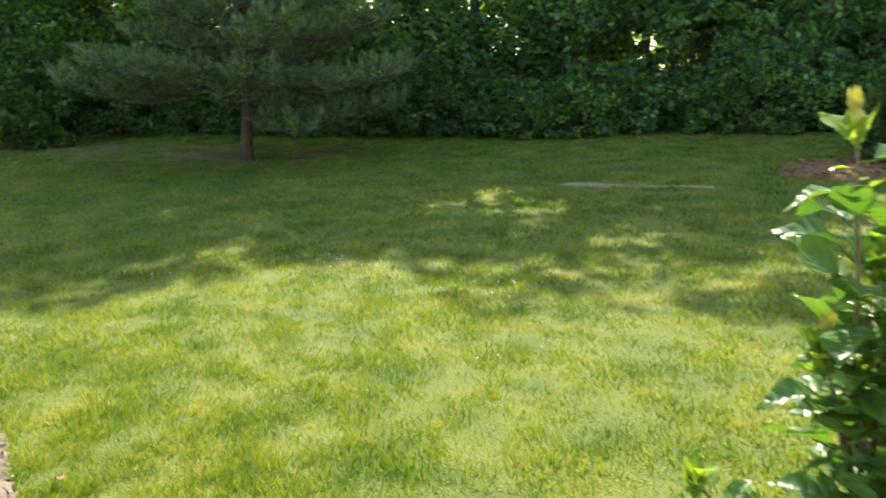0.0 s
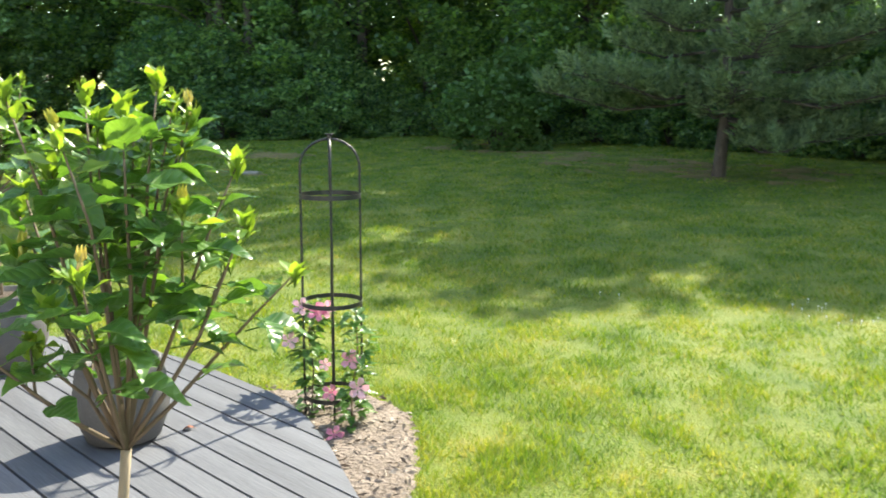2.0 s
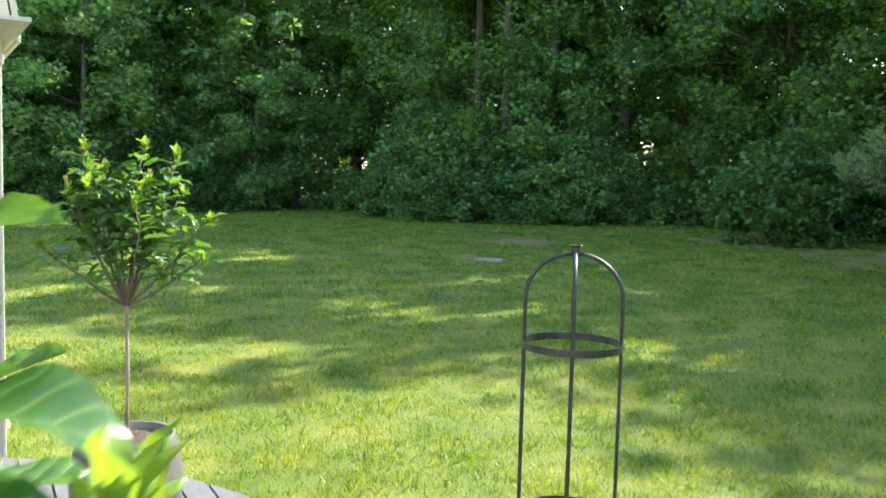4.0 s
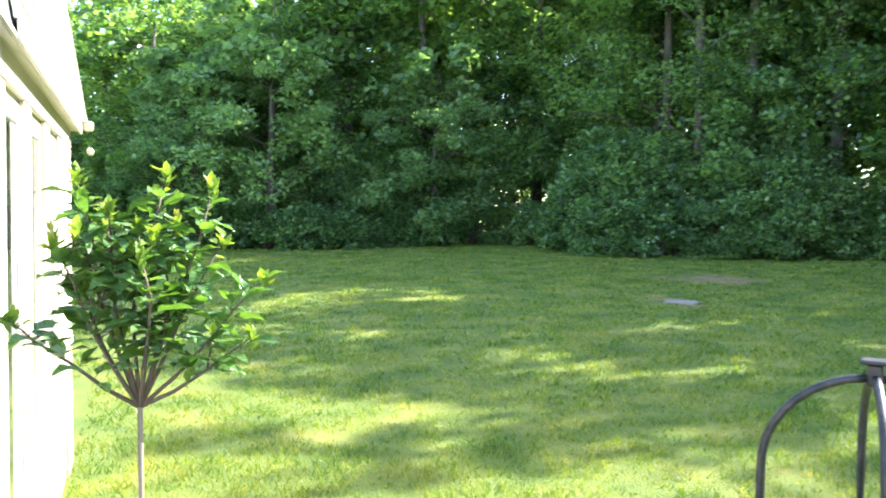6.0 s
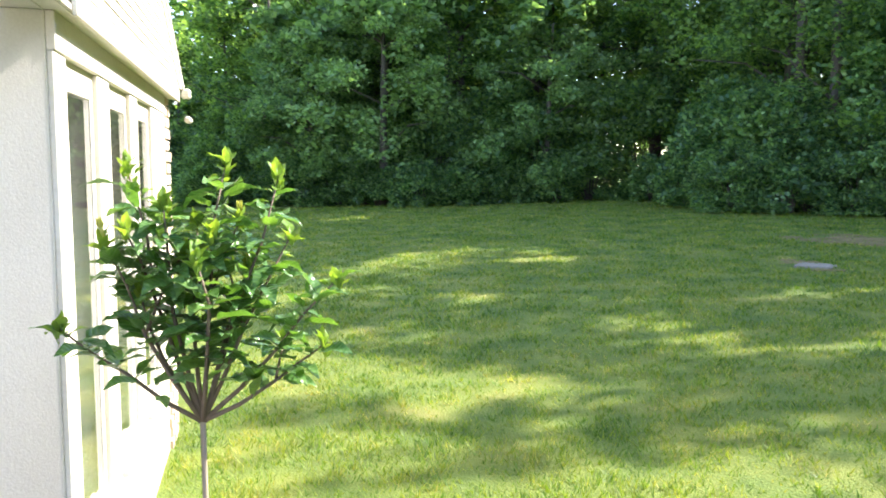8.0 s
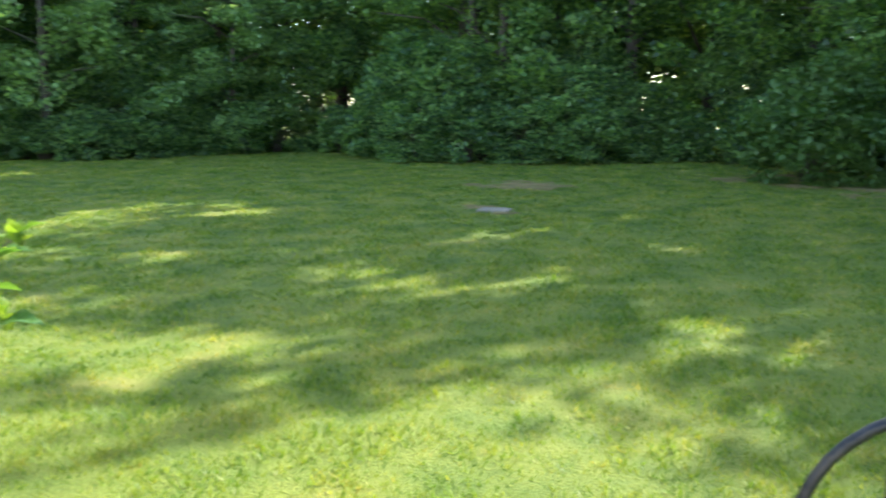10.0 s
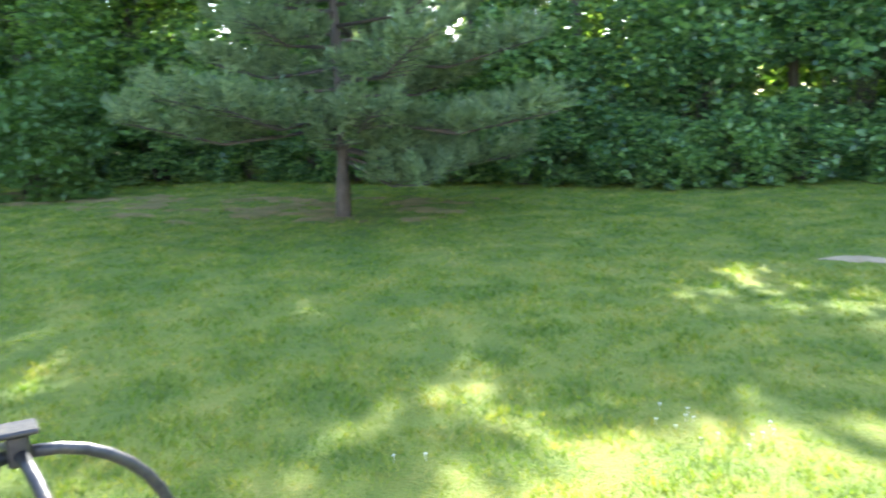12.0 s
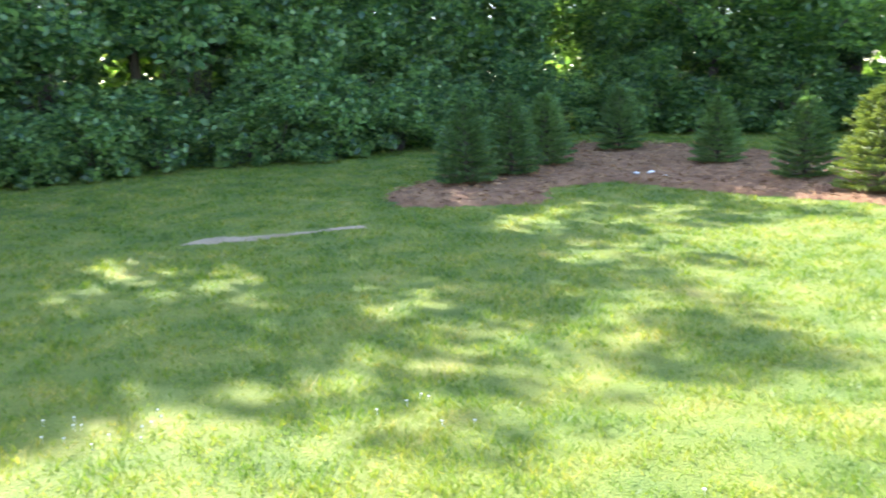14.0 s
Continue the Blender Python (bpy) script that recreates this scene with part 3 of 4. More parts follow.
# the line where lawn and woods meet
LINE = [(-45, 4), (-36, 8), (-30, 11), (-26, 13.2), (-22.6, 14.8), (-20.6, 17), (-18.5, 19.8), (-17.2, 20.2), (-15, 18.6), (-13.2, 17.8), (-11.6, 17.9), (-8.3, 19.1),
        (-6, 20.4), (-3.8, 19.7), (-1.2, 19.2), (0.5, 18.6), (2.6, 17.6), (5, 15.8), (6.8, 14.1), (8.8, 12.2), (11, 11.3), (13.4, 9.6), (15.4, 8.7), (18, 7.8), (20.5, 6.6),
        (22.3, 3.5), (22.0, 0.0), (20.5, -4.0), (20, -9)]
# how far the shade of the treetops reaches over the lawn
SHADE = [(-60, 2.8), (-5, 2.7), (-3, 2.9), (-1, 3.3), (0, 3.4), (1, 3.8), (2, 3.9), (3.1, 3.2), (3.7, 2.1), (4.0, 0.0), (4.5, -1.1), (5.3, -0.8), (5.9, 0.5), (6.8, 0.3), (8.2, 1.2), (9.6, 0.5), (11.3, 1.7), (13, -1.0), (60, -3.0)]


def shade_run(x, y, short):
    """How far the shade of a tree at x, y runs to the edge of the shade, less short metres."""
    run, xs, ys = 8.0, [p[0] for p in SHADE], [p[1] + short for p in SHADE]
    for _ in range(60):
        run += 0.5 * ((y - float(np.interp(x - run * SUN.x / SUN.y, xs, ys))) - run)
    return min(max(run, 9.0), 20.0)


def along(step, back, jitter, seed):
    """Points beside the line, back metres into the woods."""
    r = random.Random(seed)
    out, carry = [], 0.0
    for (x0, y0), (x1, y1) in zip(LINE, LINE[1:]):
        d = math.hypot(x1 - x0, y1 - y0)
        s = carry
        while s < d:
            t = s / d
            nx, ny = -(y1 - y0) / d, (x1 - x0) / d
            out.append((x0 + (x1 - x0) * t + nx * back + r.uniform(-jitter, jitter), y0 + (y1 - y0) * t + ny * back + r.uniform(-jitter, jitter)))
            s += step * r.uniform(0.8, 1.2)
        carry = s - d
    return out


def scatter(kinds, places, label, category, group, lo, hi, seed, short=None):
    r = random.Random(seed)
    used = set()
    for x, y in places:
        k = r.randrange(len(kinds))
        s = r.uniform(lo, hi)
        tall = s * r.uniform(0.9, 1.1)
        if short is not None:
            tall = (shade_run(x, y, short + r.uniform(-0.15, 0.35)) - gz(x, y)) / THROW[kinds[k].name]
            s = tall
        m = Matrix.Translation((x, y, gz(x, y))) @ Matrix.Rotation(r.uniform(0, 6.28), 4, "Z") @ Matrix.Diagonal((s, s, tall, 1))
        if k not in used:
            used.add(k)
            kinds[k].matrix_basis = m
            ob = kinds[k]
        else:
            ob = copy_thing(kinds[k], Matrix())
            ob.matrix_basis = m
        tagged(ob, label, category, group)


scatter([shrub(11, 1.05, 1.7, 4200, 0.13), shrub(12, 1.2, 2.1, 4800, 0.12), shrub(13, 0.95, 1.4, 3600, 0.14)], along(1.12, 1.0, 0.3, 5),
        "dense dark green leafy shrub at the edge of the woods", "shrub", "shrubs along the lawn", 0.85, 1.2, 1)
scatter([shrub(21, 1.5, 3.4, 5200, 0.16), shrub(22, 1.35, 4.0, 5600, 0.17), shrub(23, 1.6, 3.0, 5000, 0.15)], along(1.8, 2.3, 0.5, 6),
        "tall green understorey shrub among the trees", "shrub", "tall shrubs in the woods", 0.9, 1.25, 2)
scatter([deciduous(31, 14, 3.0, 1.8), deciduous(32, 14, 3.2, 2.4), deciduous(33, 14, 2.8, 1.5)], along(2.5, 3.4, 0.6, 7),
        "tall leafy deciduous tree in the woods", "tree", "trees of the woods", 0.9, 1.1, 3, 0.0)
scatter([deciduous(41, 14, 3.6, 3.0, 0.2), deciduous(42, 14, 3.4, 2.5, 0.2)], along(4.8, 7.0, 1.2, 8),
        "tall leafy deciduous tree deeper in the woods", "tree", "trees behind", 0.9, 1.1, 4, 2.2)
# the far woods, leaves beyond counting
wood_r = np.random.default_rng(3)
far = []
for step, back, size, top in ((0.0058, 4.8, 0.30, 8.0), (0.0040, 9.0, 0.46, 11.0), (0.0019, 13.5, 0.62, 14.0)):
    at = np.array(along(step, back, 1.3, back))
    c = np.column_stack([at, gza(at[:, 0], at[:, 1]) + wood_r.uniform(0, 1, len(at)) ** 1.2 * top])
    hole = np.sin(c[:, 0] * 1.3 + c[:, 2] * 0.8) * np.sin(c[:, 2] * 1.5 + c[:, 1]) + wood_r.uniform(-1, 1, len(c))
    far.append(leaf_quads(c[hole > -1.3 + 0.05 * c[:, 2]], size, size * 0.68, r=wood_r))
tagged(placed("far_woods", quads("far_woods", np.concatenate(far), WOODS), WOODS), "deep green mass of leaves in the far woods", "woods", kind="stuff")
low = deciduous(36, 9.0, 3.9, 1.2, 0.17)
low.matrix_basis = pose(-28.5, 16.6, gz(-28.5, 16.6))
for kind, x, y, turn, size in ((low, -3.6, 23.0, 40, 1.15), (low, -0.9, 22.2, 130, 1.05), (low, -6.5, 24.0, 220, 1.2), (low, 17.6, 13.2, 80, 1.05), (low, 21.0, 11.0, 170, 1.1),
                               (low, 24.5, 6.5, 10, 1.1), (low, 3.4, 20.5, 300, 1.1), (low, 25.0, 1.0, 60, 1.1), (low, 23.0, 9.6, 200, 1.15), (low, 26.5, 9.0, 250, 1.25), (low, 27.0, 3.8, 280, 1.25), (low, 19.5, 14.0, 30, 1.2),
                               (low, -19.5, 24.4, 15, 1.2), (low, -16.2, 25.2, 95, 1.3), (low, -22.6, 23.0, 200, 1.3), (low, -13.4, 24.6, 310, 1.2), (low, -31.5, 13.6, 250, 1.1),
                               (low, -7.5, 27.0, 50, 1.3), (low, -4.6, 27.5, 140, 1.3), (low, -9.6, 26.0, 230, 1.25), (low, -20.5, 27.8, 320, 1.3), (low, -24.0, 27.0, 75, 1.3), (low, -17.4, 29.0, 165, 1.35), (low, 23.8, 4.4, 120, 0.9)):
    more = copy_thing(kind, Matrix())
    more.matrix_basis = pose(x, y, gz(x, y), 0, 0, turn) @ Matrix.Scale(size, 4)
    tagged(more, "tall leafy deciduous tree in the woods", "tree", "trees of the woods")
tagged(low, "tall leafy deciduous tree in the woods", "tree", "trees of the woods")
pale = deciduous(37, 8.5, 3.9, 1.6, 0.2, PALELEAF)
for k, (x, y, size) in enumerate(((-24.8, 15.0, 1.0), (-20.6, 18.9, 0.8), (-27.5, 13.6, 0.9))):
    ob = pale if k == 0 else copy_thing(pale, Matrix())
    ob.matrix_basis = pose(x, y, gz(x, y), 0, 0, 110 * k) @ Matrix.Scale(size, 4)
    tagged(ob, "broad light green tree with boughs down to the lawn", "tree")

bright = shrub(51, 1.5, 2.4, 5200, 0.16, SUMAC)
bright.matrix_basis = pose(-2.75, 17.6, gz(-2.75, 17.6))
tagged(bright, "light green spreading shrub in front of darker bushes", "shrub")


def pine(x, y):
    """A wide pine: long level boughs that carry upswept shoots, each a brush of needles."""
    r = np.random.default_rng(61)
    tree = tagged(new("pine_tree"), "wide grey-green pine with a bare lower trunk", "tree")
    bm = bmesh.new()
    tube(bm, [(0.0, 0, -0.15), (0.04, 0, 0.6), (0.1, 0.05, 1.6), (0.05, 0.1, 3.5), (0.1, 0.1, 6.4)], [0.15, 0.115, 0.1, 0.075, 0.02], 10)
    starts, ends = [], []
    boughs = [(0.95, 4.9, 1.9, -0.26), (1.0, 5.4, 1.8, -0.22), (1.1, 5.1, 1.3, -0.1), (1.15, 0.2, 2.4, -0.12), (1.1, 5.9, 3.1, -0.10), (1.2, 4.1, 1.3, 0.0), (1.5, 4.4, 2.0, 0.0),
              (1.6, 3.6, 2.7, 0.0), (1.45, 3.2, 3.4, 0.0), (1.5, 6.1, 3.4, 0.02)]
    for k in range(44):
        t = (k + 0.5) / 44
        boughs.append((1.35 + 4.8 * t, k * 2.39996 + r.uniform(-0.3, 0.3), (3.7 - 2.8 * t) * r.uniform(0.6, 1.05), r.uniform(-0.10, 0.10) + 0.2 * t))
    for z, ang, reach, rise in boughs:
        d = Vector((math.cos(ang), math.sin(ang), 0))
        p0 = Vector((0.07, 0.06, z))
        tip = p0 + d * reach + Vector((0, 0, reach * rise + 0.12))
        mid = p0.lerp(tip, 0.6) - Vector((0, 0, 0.1 + 0.05 * reach))
        tube(bm, [p0, mid, tip], [0.034, 0.02, 0.007], 5)
        for s in np.linspace(0.3, 1, int(5 + 4.5 * reach)):
            q = p0.lerp(mid, s / 0.6) if s < 0.6 else mid.lerp(tip, (s - 0.6) / 0.4)
            for side in (-1, 1):
                out = (d * r.uniform(0.3, 0.9) + Vector((-d.y, d.x, 0)) * side * r.uniform(0.5, 1.1)).normalized()
                e = q + out * (0.62 - 0.3 * s) * r.uniform(0.6, 1.15) + Vector((0, 0, r.uniform(0.0, 0.16)))
                tube(bm, [q, e], [0.008, 0.004], 3)
                for f in (0.55, 0.8, 1.0):
                    base = q.lerp(e, f)
                    lift = (out * r.uniform(0.2, 0.7) + Vector((r.normal() * 0.3, r.normal() * 0.3, 1.0))).normalized()
                    starts.append(base), ends.append(base + lift * r.uniform(0.2, 0.46))
    part("trunk", bm, PINEBARK, tree)
    n = 36
    a, b = np.repeat(np.array(starts), n, 0), np.repeat(np.array(ends), n, 0)
    u = r.uniform(0, 1, (len(a), 1))
    c = a + (b - a) * u
    d = unit(unit(b - a) * (0.55 + 0.7 * u) + unit(r.normal(size=(len(c), 3))) * 0.8)
    side = unit(np.cross(d, r.normal(size=(len(c), 3)))) * 0.014
    ln = r.uniform(0.09, 0.16, (len(c), 1))
    placed("foliage", quads("foliage", np.stack([c - side, c + side, c + d * ln], 1), NEEDLE, 3), NEEDLE, tree)
    tree.matrix_basis = pose(x, y, gz(x, y), 0, 0, 20)


pine(2.6, 12.5)


def spruce(seed, mat):
    """A young spruce one metre high and about 0.66 wide: whorls of flat sprays and a bare leader."""
    r = np.random.default_rng(seed)
    tree = new("spruce_tree")
    bm = bmesh.new()
    tube(bm, [(0, 0, -0.04), (0, 0, 0.5), (0, 0, 1.0)], [0.025, 0.016, 0.004], 6)
    c, d = [], []
    for tier in range(15):
        t = tier / 14
        count = int(17 - 10 * t)
        for k in range(count):
            z = 0.04 + 0.88 * t ** 0.92 + r.uniform(-0.012, 0.012)
            reach = (0.39 * (1 - t) ** 0.68 + 0.015) * r.uniform(0.78, 1.1) * (0.9 if tier == 0 else 1)
            ang = 6.283 * (k + 0.5 * (tier % 2)) / count + r.uniform(-0.2, 0.2)
            out = np.array([math.cos(ang), math.sin(ang), 0])
            across = np.array([-out[1], out[0], 0])
            rise = 0.02 + 0.75 * t
            tube(bm, [(0, 0, z), tuple(out * reach * 0.85 + np.array([0, 0, z + reach * rise * 0.85]))], [0.005, 0.002], 3)
            for _ in range(int(26 + 150 * reach)):
                s = r.uniform(0.3, 1) ** 0.8
                w = r.uniform(-1, 1) * 0.16 * reach * (1.25 - s) + r.uniform(-1, 1) * 0.02
                q = out * reach * s + across * w + np.array([0, 0, z + reach * rise * s + 0.10 * reach * s * s - 0.25 * abs(w) + r.uniform(-0.006, 0.006)])
                c.append(q), d.append(out * 0.9 + across * (np.sign(w) * 0.5) + np.array([0, 0, 0.2 + 0.4 * t]) + r.normal(size=3) * 0.3)
    for _ in range(60):
        c.append(np.array([0, 0, r.uniform(0.88, 1.02)])), d.append(np.array([r.normal() * 0.5, r.normal() * 0.5, 1.0]))
    part("trunk", bm, BARK, tree)
    c, d = np.array(c), unit(np.array(d))
    side = unit(np.cross(d, r.normal(size=(len(c), 3)))) * 0.009
    ln = r.uniform(0.035, 0.06, (len(c), 1))
    placed("foliage", quads("foliage", np.stack([c - side * 0.4, c + d * ln * 0.5 + side, c + d * ln, c + d * ln * 0.5 - side], 1), mat), mat, tree)
    return tree


first = spruce(71, SPRUCE)
for k, (x, y, h) in enumerate([(12.2, 5.72, 1.42), (13.46, 5.5, 1.45), (14.87, 5.45, 1.42), (17.52, 4.9, 1.4), (16.2, 2.55, 1.3), (14.4, 0.8, 1.35)]):
    m = Matrix.Translation((x, y, gz(x, y) + 0.03)) @ Matrix.Rotation(1.3 * k, 4, "Z") @ Matrix.Diagonal((h * 1.0, h * 1.0, h, 1))
    ob = first if k == 0 else copy_thing(first, Matrix())
    ob.matrix_basis = m
    tagged(ob, "young dark green spruce standing in a mulch bed", "tree", "young spruces")
sunny = tagged(spruce(72, SUNLIT), "young yellow-green spruce in full sun in a mulch bed", "tree", "young spruces")
sunny.matrix_basis = Matrix.Translation((13.2, -0.36, gz(13.2, -0.36) + 0.03)) @ Matrix.Diagonal((1.7, 1.7, 1.55, 1))

# ---------------------------------------------------------------- hibiscus in pots


def leaf_mesh(name, length, width, curl, mat, seed):
    r = random.Random(seed)
    bm = bmesh.new()
    rows = []
    for i, (t, w) in enumerate(((0.0, 0.10), (0.08, 0.5), (0.2, 0.86), (0.35, 1.0), (0.5, 0.95), (0.65, 0.76), (0.8, 0.5), (0.92, 0.22), (1.0, 0.03))):
        y = t * length
        z = -curl * length * t * t
        h = width / 2 * w
        j = r.uniform(-0.06, 0.06) * width
        wavy = 0.1 * width * math.sin(9 * t + seed)
        rows.append([bm.verts.new((o * h + j * 0.4 * abs(o), y + 0.06 * h * (i % 2) * abs(o), z + h * (0.36 * abs(o) ** 0.7) + wavy * abs(o) ** 2)) for o in (-1, -0.5, 0, 0.5, 1)])
    for a, b in zip(rows, rows[1:]):
        for k in range(4):
            bm.faces.new((a[k], a[k + 1], b[k + 1], b[k])).smooth = True
    tube(bm, [(0, -0.22 * length, -0.05 * length), (0, 0.02, 0)], 0.0016, 3)
    me = bpy.data.meshes.new(name)
    bm.to_mesh(me), bm.free()
    me.materials.append(mat)
    return me


def bud_mesh(mat, length):
    bm = bmesh.new()
    for k in range(6):
        a = k * 1.047
        d = Vector((math.cos(a), math.sin(a), 0))
        w = Vector((-d.y, d.x, 0))
        p = [Vector((0, 0, 0)), d * 0.22 * length + w * 0.16 * length + Vector((0, 0, 0.45 * length)), d * 0.18 * length + Vector((0, 0, length)), d * 0.22 * length - w * 0.16 * length + Vector((0, 0, 0.45 * length))]
        bm.faces.new([bm.verts.new(q) for q in p])
    tube(bm, [(0, 0, -0.5 * length), (0, 0, 0), (0, 0, 0.5 * length)], [0.003, 0.006, 0.003], 5)
    me = bpy.data.meshes.new("bud")
    bm.to_mesh(me), bm.free()
    me.materials.append(mat)
    return me


LEAVES = [leaf_mesh("leaf", 0.085, 0.056, c, HIBISCUS, k) for k, c in enumerate((0.12, 0.3, -0.1, 0.45))]
SMALL = [leaf_mesh("leaf", 0.092, 0.05, c, HIBISCUS, 20 + k) for k, c in enumerate((0.15, 0.35, -0.1))]
TIPS = [leaf_mesh("leaf", 0.045, 0.024, c, YOUNG, 9 + k) for k, c in enumerate((0.1, -0.2, 0.3))]
YELLOW, GREENBUD = bud_mesh(BUD, 0.038), bud_mesh(YOUNG, 0.022)


def pot(thing, radius, height):
    bm = bmesh.new()
    lathe(bm, [(radius * 0.55, 0), (radius * 0.78, 0.05 * height), (radius * 0.98, 0.35 * height), (radius, 0.6 * height), (radius * 0.93, 0.85 * height), (radius * 0.85, 0.97 * height),
               (radius * 0.86, height), (radius * 0.79, height), (radius * 0.78, 0.9 * height)], 44)
    return part("pot", bm, POT, thing, "rounded dark grey planter")


def soil(thing, radius, z):
    bm = bmesh.new()
    lathe(bm, [(radius * 0.2, z - 0.03), (radius * 0.775, z - 0.02), (radius * 0.5, z + 0.012), (radius * 0.05, z + 0.02)], 24)
    part("soil", bm, SOIL, thing)


def hibiscus(x, y, label, seed, fork, top, spread, shoots, leaves, radius, height, lean=(0, 0), scale=1.0, reach=None, stem=0.014, blades=None, low=0.36):
    """A hibiscus grown as a little tree: pot, bare stem, fork and upright leafy shoots; heights above the deck."""
    r = random.Random(seed)
    plant = tagged(new("potted_hibiscus"), label, "potted plant", "hibiscus plants on the deck")
    pot(plant, radius, height), soil(plant, radius, height * 0.93)
    bm = bmesh.new()
    fk = Vector((lean[0], lean[1], fork))
    tube(bm, [(0, 0, height * 0.85), (fk.x * 0.3 + 0.006, fk.y * 0.3, (height + fork) / 2), fk], [stem * 1.1, stem, stem], 8)
    part("stem", bm, CANE, plant)
    nodes, owners = [], []
    for k in range(shoots):
        bm = bmesh.new()
        ang = k * 2.39996 + r.uniform(-0.3, 0.3) + seed
        q = math.sqrt((k + 0.7) / shoots)
        out = Vector((math.cos(ang), math.sin(ang), 0)) * spread * q
        if reach and k in reach:
            out = Vector((*reach[k][:2], 0))
        tipz = top - (top - fork) * (0.06 + 0.5 * q * q) * r.uniform(0.55, 1.1)
        if reach and k in reach:
            tipz = reach[k][2]
        tip = fk + out + Vector((0, 0, tipz - fork))
        mid = fk + out * 0.55 + Vector((r.uniform(-0.025, 0.025), r.uniform(-0.025, 0.025), (tipz - fork) * 0.5))
        path = [fk, fk.lerp(mid, 0.5) + Vector((0, 0, -0.01)), mid, mid.lerp(tip, 0.5) + Vector((r.uniform(-0.02, 0.02), r.uniform(-0.02, 0.02), 0)), tip]
        tube(bm, path, [0.0075, 0.0065, 0.005, 0.0038, 0.002], 5)
        nodes.append((path, q))
        if r.random() < 0.6:
            a2 = ang + r.choice((-1, 1)) * r.uniform(0.6, 1.2)
            t2 = mid + Vector((math.cos(a2) * spread * 0.3, math.sin(a2) * spread * 0.3, (tip.z - mid.z) * r.uniform(0.5, 0.9)))
            tube(bm, [mid, mid.lerp(t2, 0.5) + Vector((0, 0, 0.015)), t2], [0.0045, 0.0035, 0.002], 5)
            nodes.append(([mid, mid.lerp(t2, 0.5), t2], q))
        limb = part("branch", bm, TWIG, plant)
        owners += [limb] * (len(nodes) - len(owners))

    def put(me, name, at, direction, tilt, s, owner):
        ob = new(name, me)
        ob.parent = owner
        f = Vector(direction).normalized()
        q = f.to_track_quat("Y", "Z") @ Euler((tilt, r.uniform(-0.5, 0.5), 0)).to_quaternion()
        ob.matrix_basis = Matrix.LocRotScale(at, q, (s, s, s))

    runs = [(path[-1] - path[0]).length for path, q in nodes]
    for (path, q), owner, run in zip(nodes, owners, runs):
        per = leaves * run / sum(runs)
        for k in range(int(per + r.random())):
            t = low + (0.97 - low) * ((k + r.random()) / per) ** 0.65
            i = min(int(t * (len(path) - 1)), len(path) - 2)
            p = path[i].lerp(path[i + 1], t * (len(path) - 1) - i)
            a = k * 2.4 + r.uniform(-0.5, 0.5)
            s = scale * r.uniform(0.65, 1.2) * (1.12 - 0.2 * t)
            d = Vector((math.cos(a), math.sin(a), r.uniform(-0.1, 0.8)))
            put(r.choice(blades or LEAVES) if t < 0.86 or r.random() < 0.4 else r.choice(TIPS), "leaf", p + d.normalized() * 0.022 * s, d, r.uniform(-0.35, 0.2), s, owner)
        for k in range(8):
            a = k * 0.85 + r.uniform(0, 1)
            d = Vector((math.cos(a), math.sin(a), r.uniform(0.9, 2.6)))
            put(r.choice(TIPS), "leaf", path[-1] + d.normalized() * 0.006 - Vector((0, 0, r.uniform(0, 0.04))), d, 0, min(scale, 1.2) * r.uniform(0.6, 1.35), owner)
        if r.random() < 0.5:
            ob = new("bud", YELLOW if r.random() < 0.45 else GREENBUD)
            ob.parent = owner
            ob.matrix_basis = Matrix.LocRotScale(path[-1] + Vector((0, 0, 0.02)), Euler((r.uniform(-0.4, 0.4), r.uniform(-0.4, 0.4), 0)), (min(scale, 1.25),) * 3)
    plant.matrix_basis = pose(x, y, DZ + 0.002)
    return plant


hibiscus(0.42, -2.42, "large glossy hibiscus tree with yellow buds in a grey pot", 3, 0.64, 1.6, 0.37, 17, 250, 0.2, 0.3, (0.02, 0.03), 1.5,
         {9: (0.38, 0.22, 1.08), 5: (0.10, 0.07, 1.56), 7: (-0.01, -0.02, 1.48), 11: (0.25, 0.17, 1.36), 3: (-0.15, -0.15, 1.53), 4: (0.16, 0.11, 1.49), 13: (-0.2, -0.06, 0.9),
          15: (-0.24, -0.24, 1.0), 16: (-0.3, 0.02, 1.25)}, low=0.34)
hibiscus(-1.96, -0.25, "small bright green hibiscus tree in a round grey pot", 8, 1.0, 1.7, 0.34, 13, 400, 0.235, 0.44, (0.0, 0.0), 1.0,
         {0: (-0.1, -0.33, 1.28), 1: (0.16, 0.33, 1.38), 2: (-0.06, -0.16, 1.68), 3: (0.03, 0.07, 1.69), 4: (0.09, 0.19, 1.65), 5: (0.15, 0.29, 1.2), 6: (-0.03, -0.08, 1.6), 7: (0.0, 0.0, 1.55), 8: (-0.08, -0.22, 1.5), 9: (0.1, 0.22, 1.5),
          10: (0.05, 0.12, 1.4), 11: (-0.05, -0.14, 1.36), 12: (0.12, -0.05, 1.45)}, 0.0085, SMALL, 0.25)
hibiscus(2.72, -4.2, "leafy hibiscus in sunlight at the edge of the deck", 5, 0.55, 1.5, 0.1, 8, 190, 0.2, 0.32, (0, 0), 1.15,
         {0: (-0.215, 0.176, 0.93), 1: (-0.05, 0.05, 1.49), 2: (0.05, 0.0, 1.4), 3: (0.0, 0.01, 1.32), 4: (-0.03, 0.03, 1.15)}, low=0.3)
spare = tagged(new("planter"), "grey planter with bare soil on the deck", "planter")
pot(spare, 0.21, 0.38), soil(spare, 0.21, 0.35)
spare.matrix_basis = pose(-0.62, -1.0, DZ + 0.002)

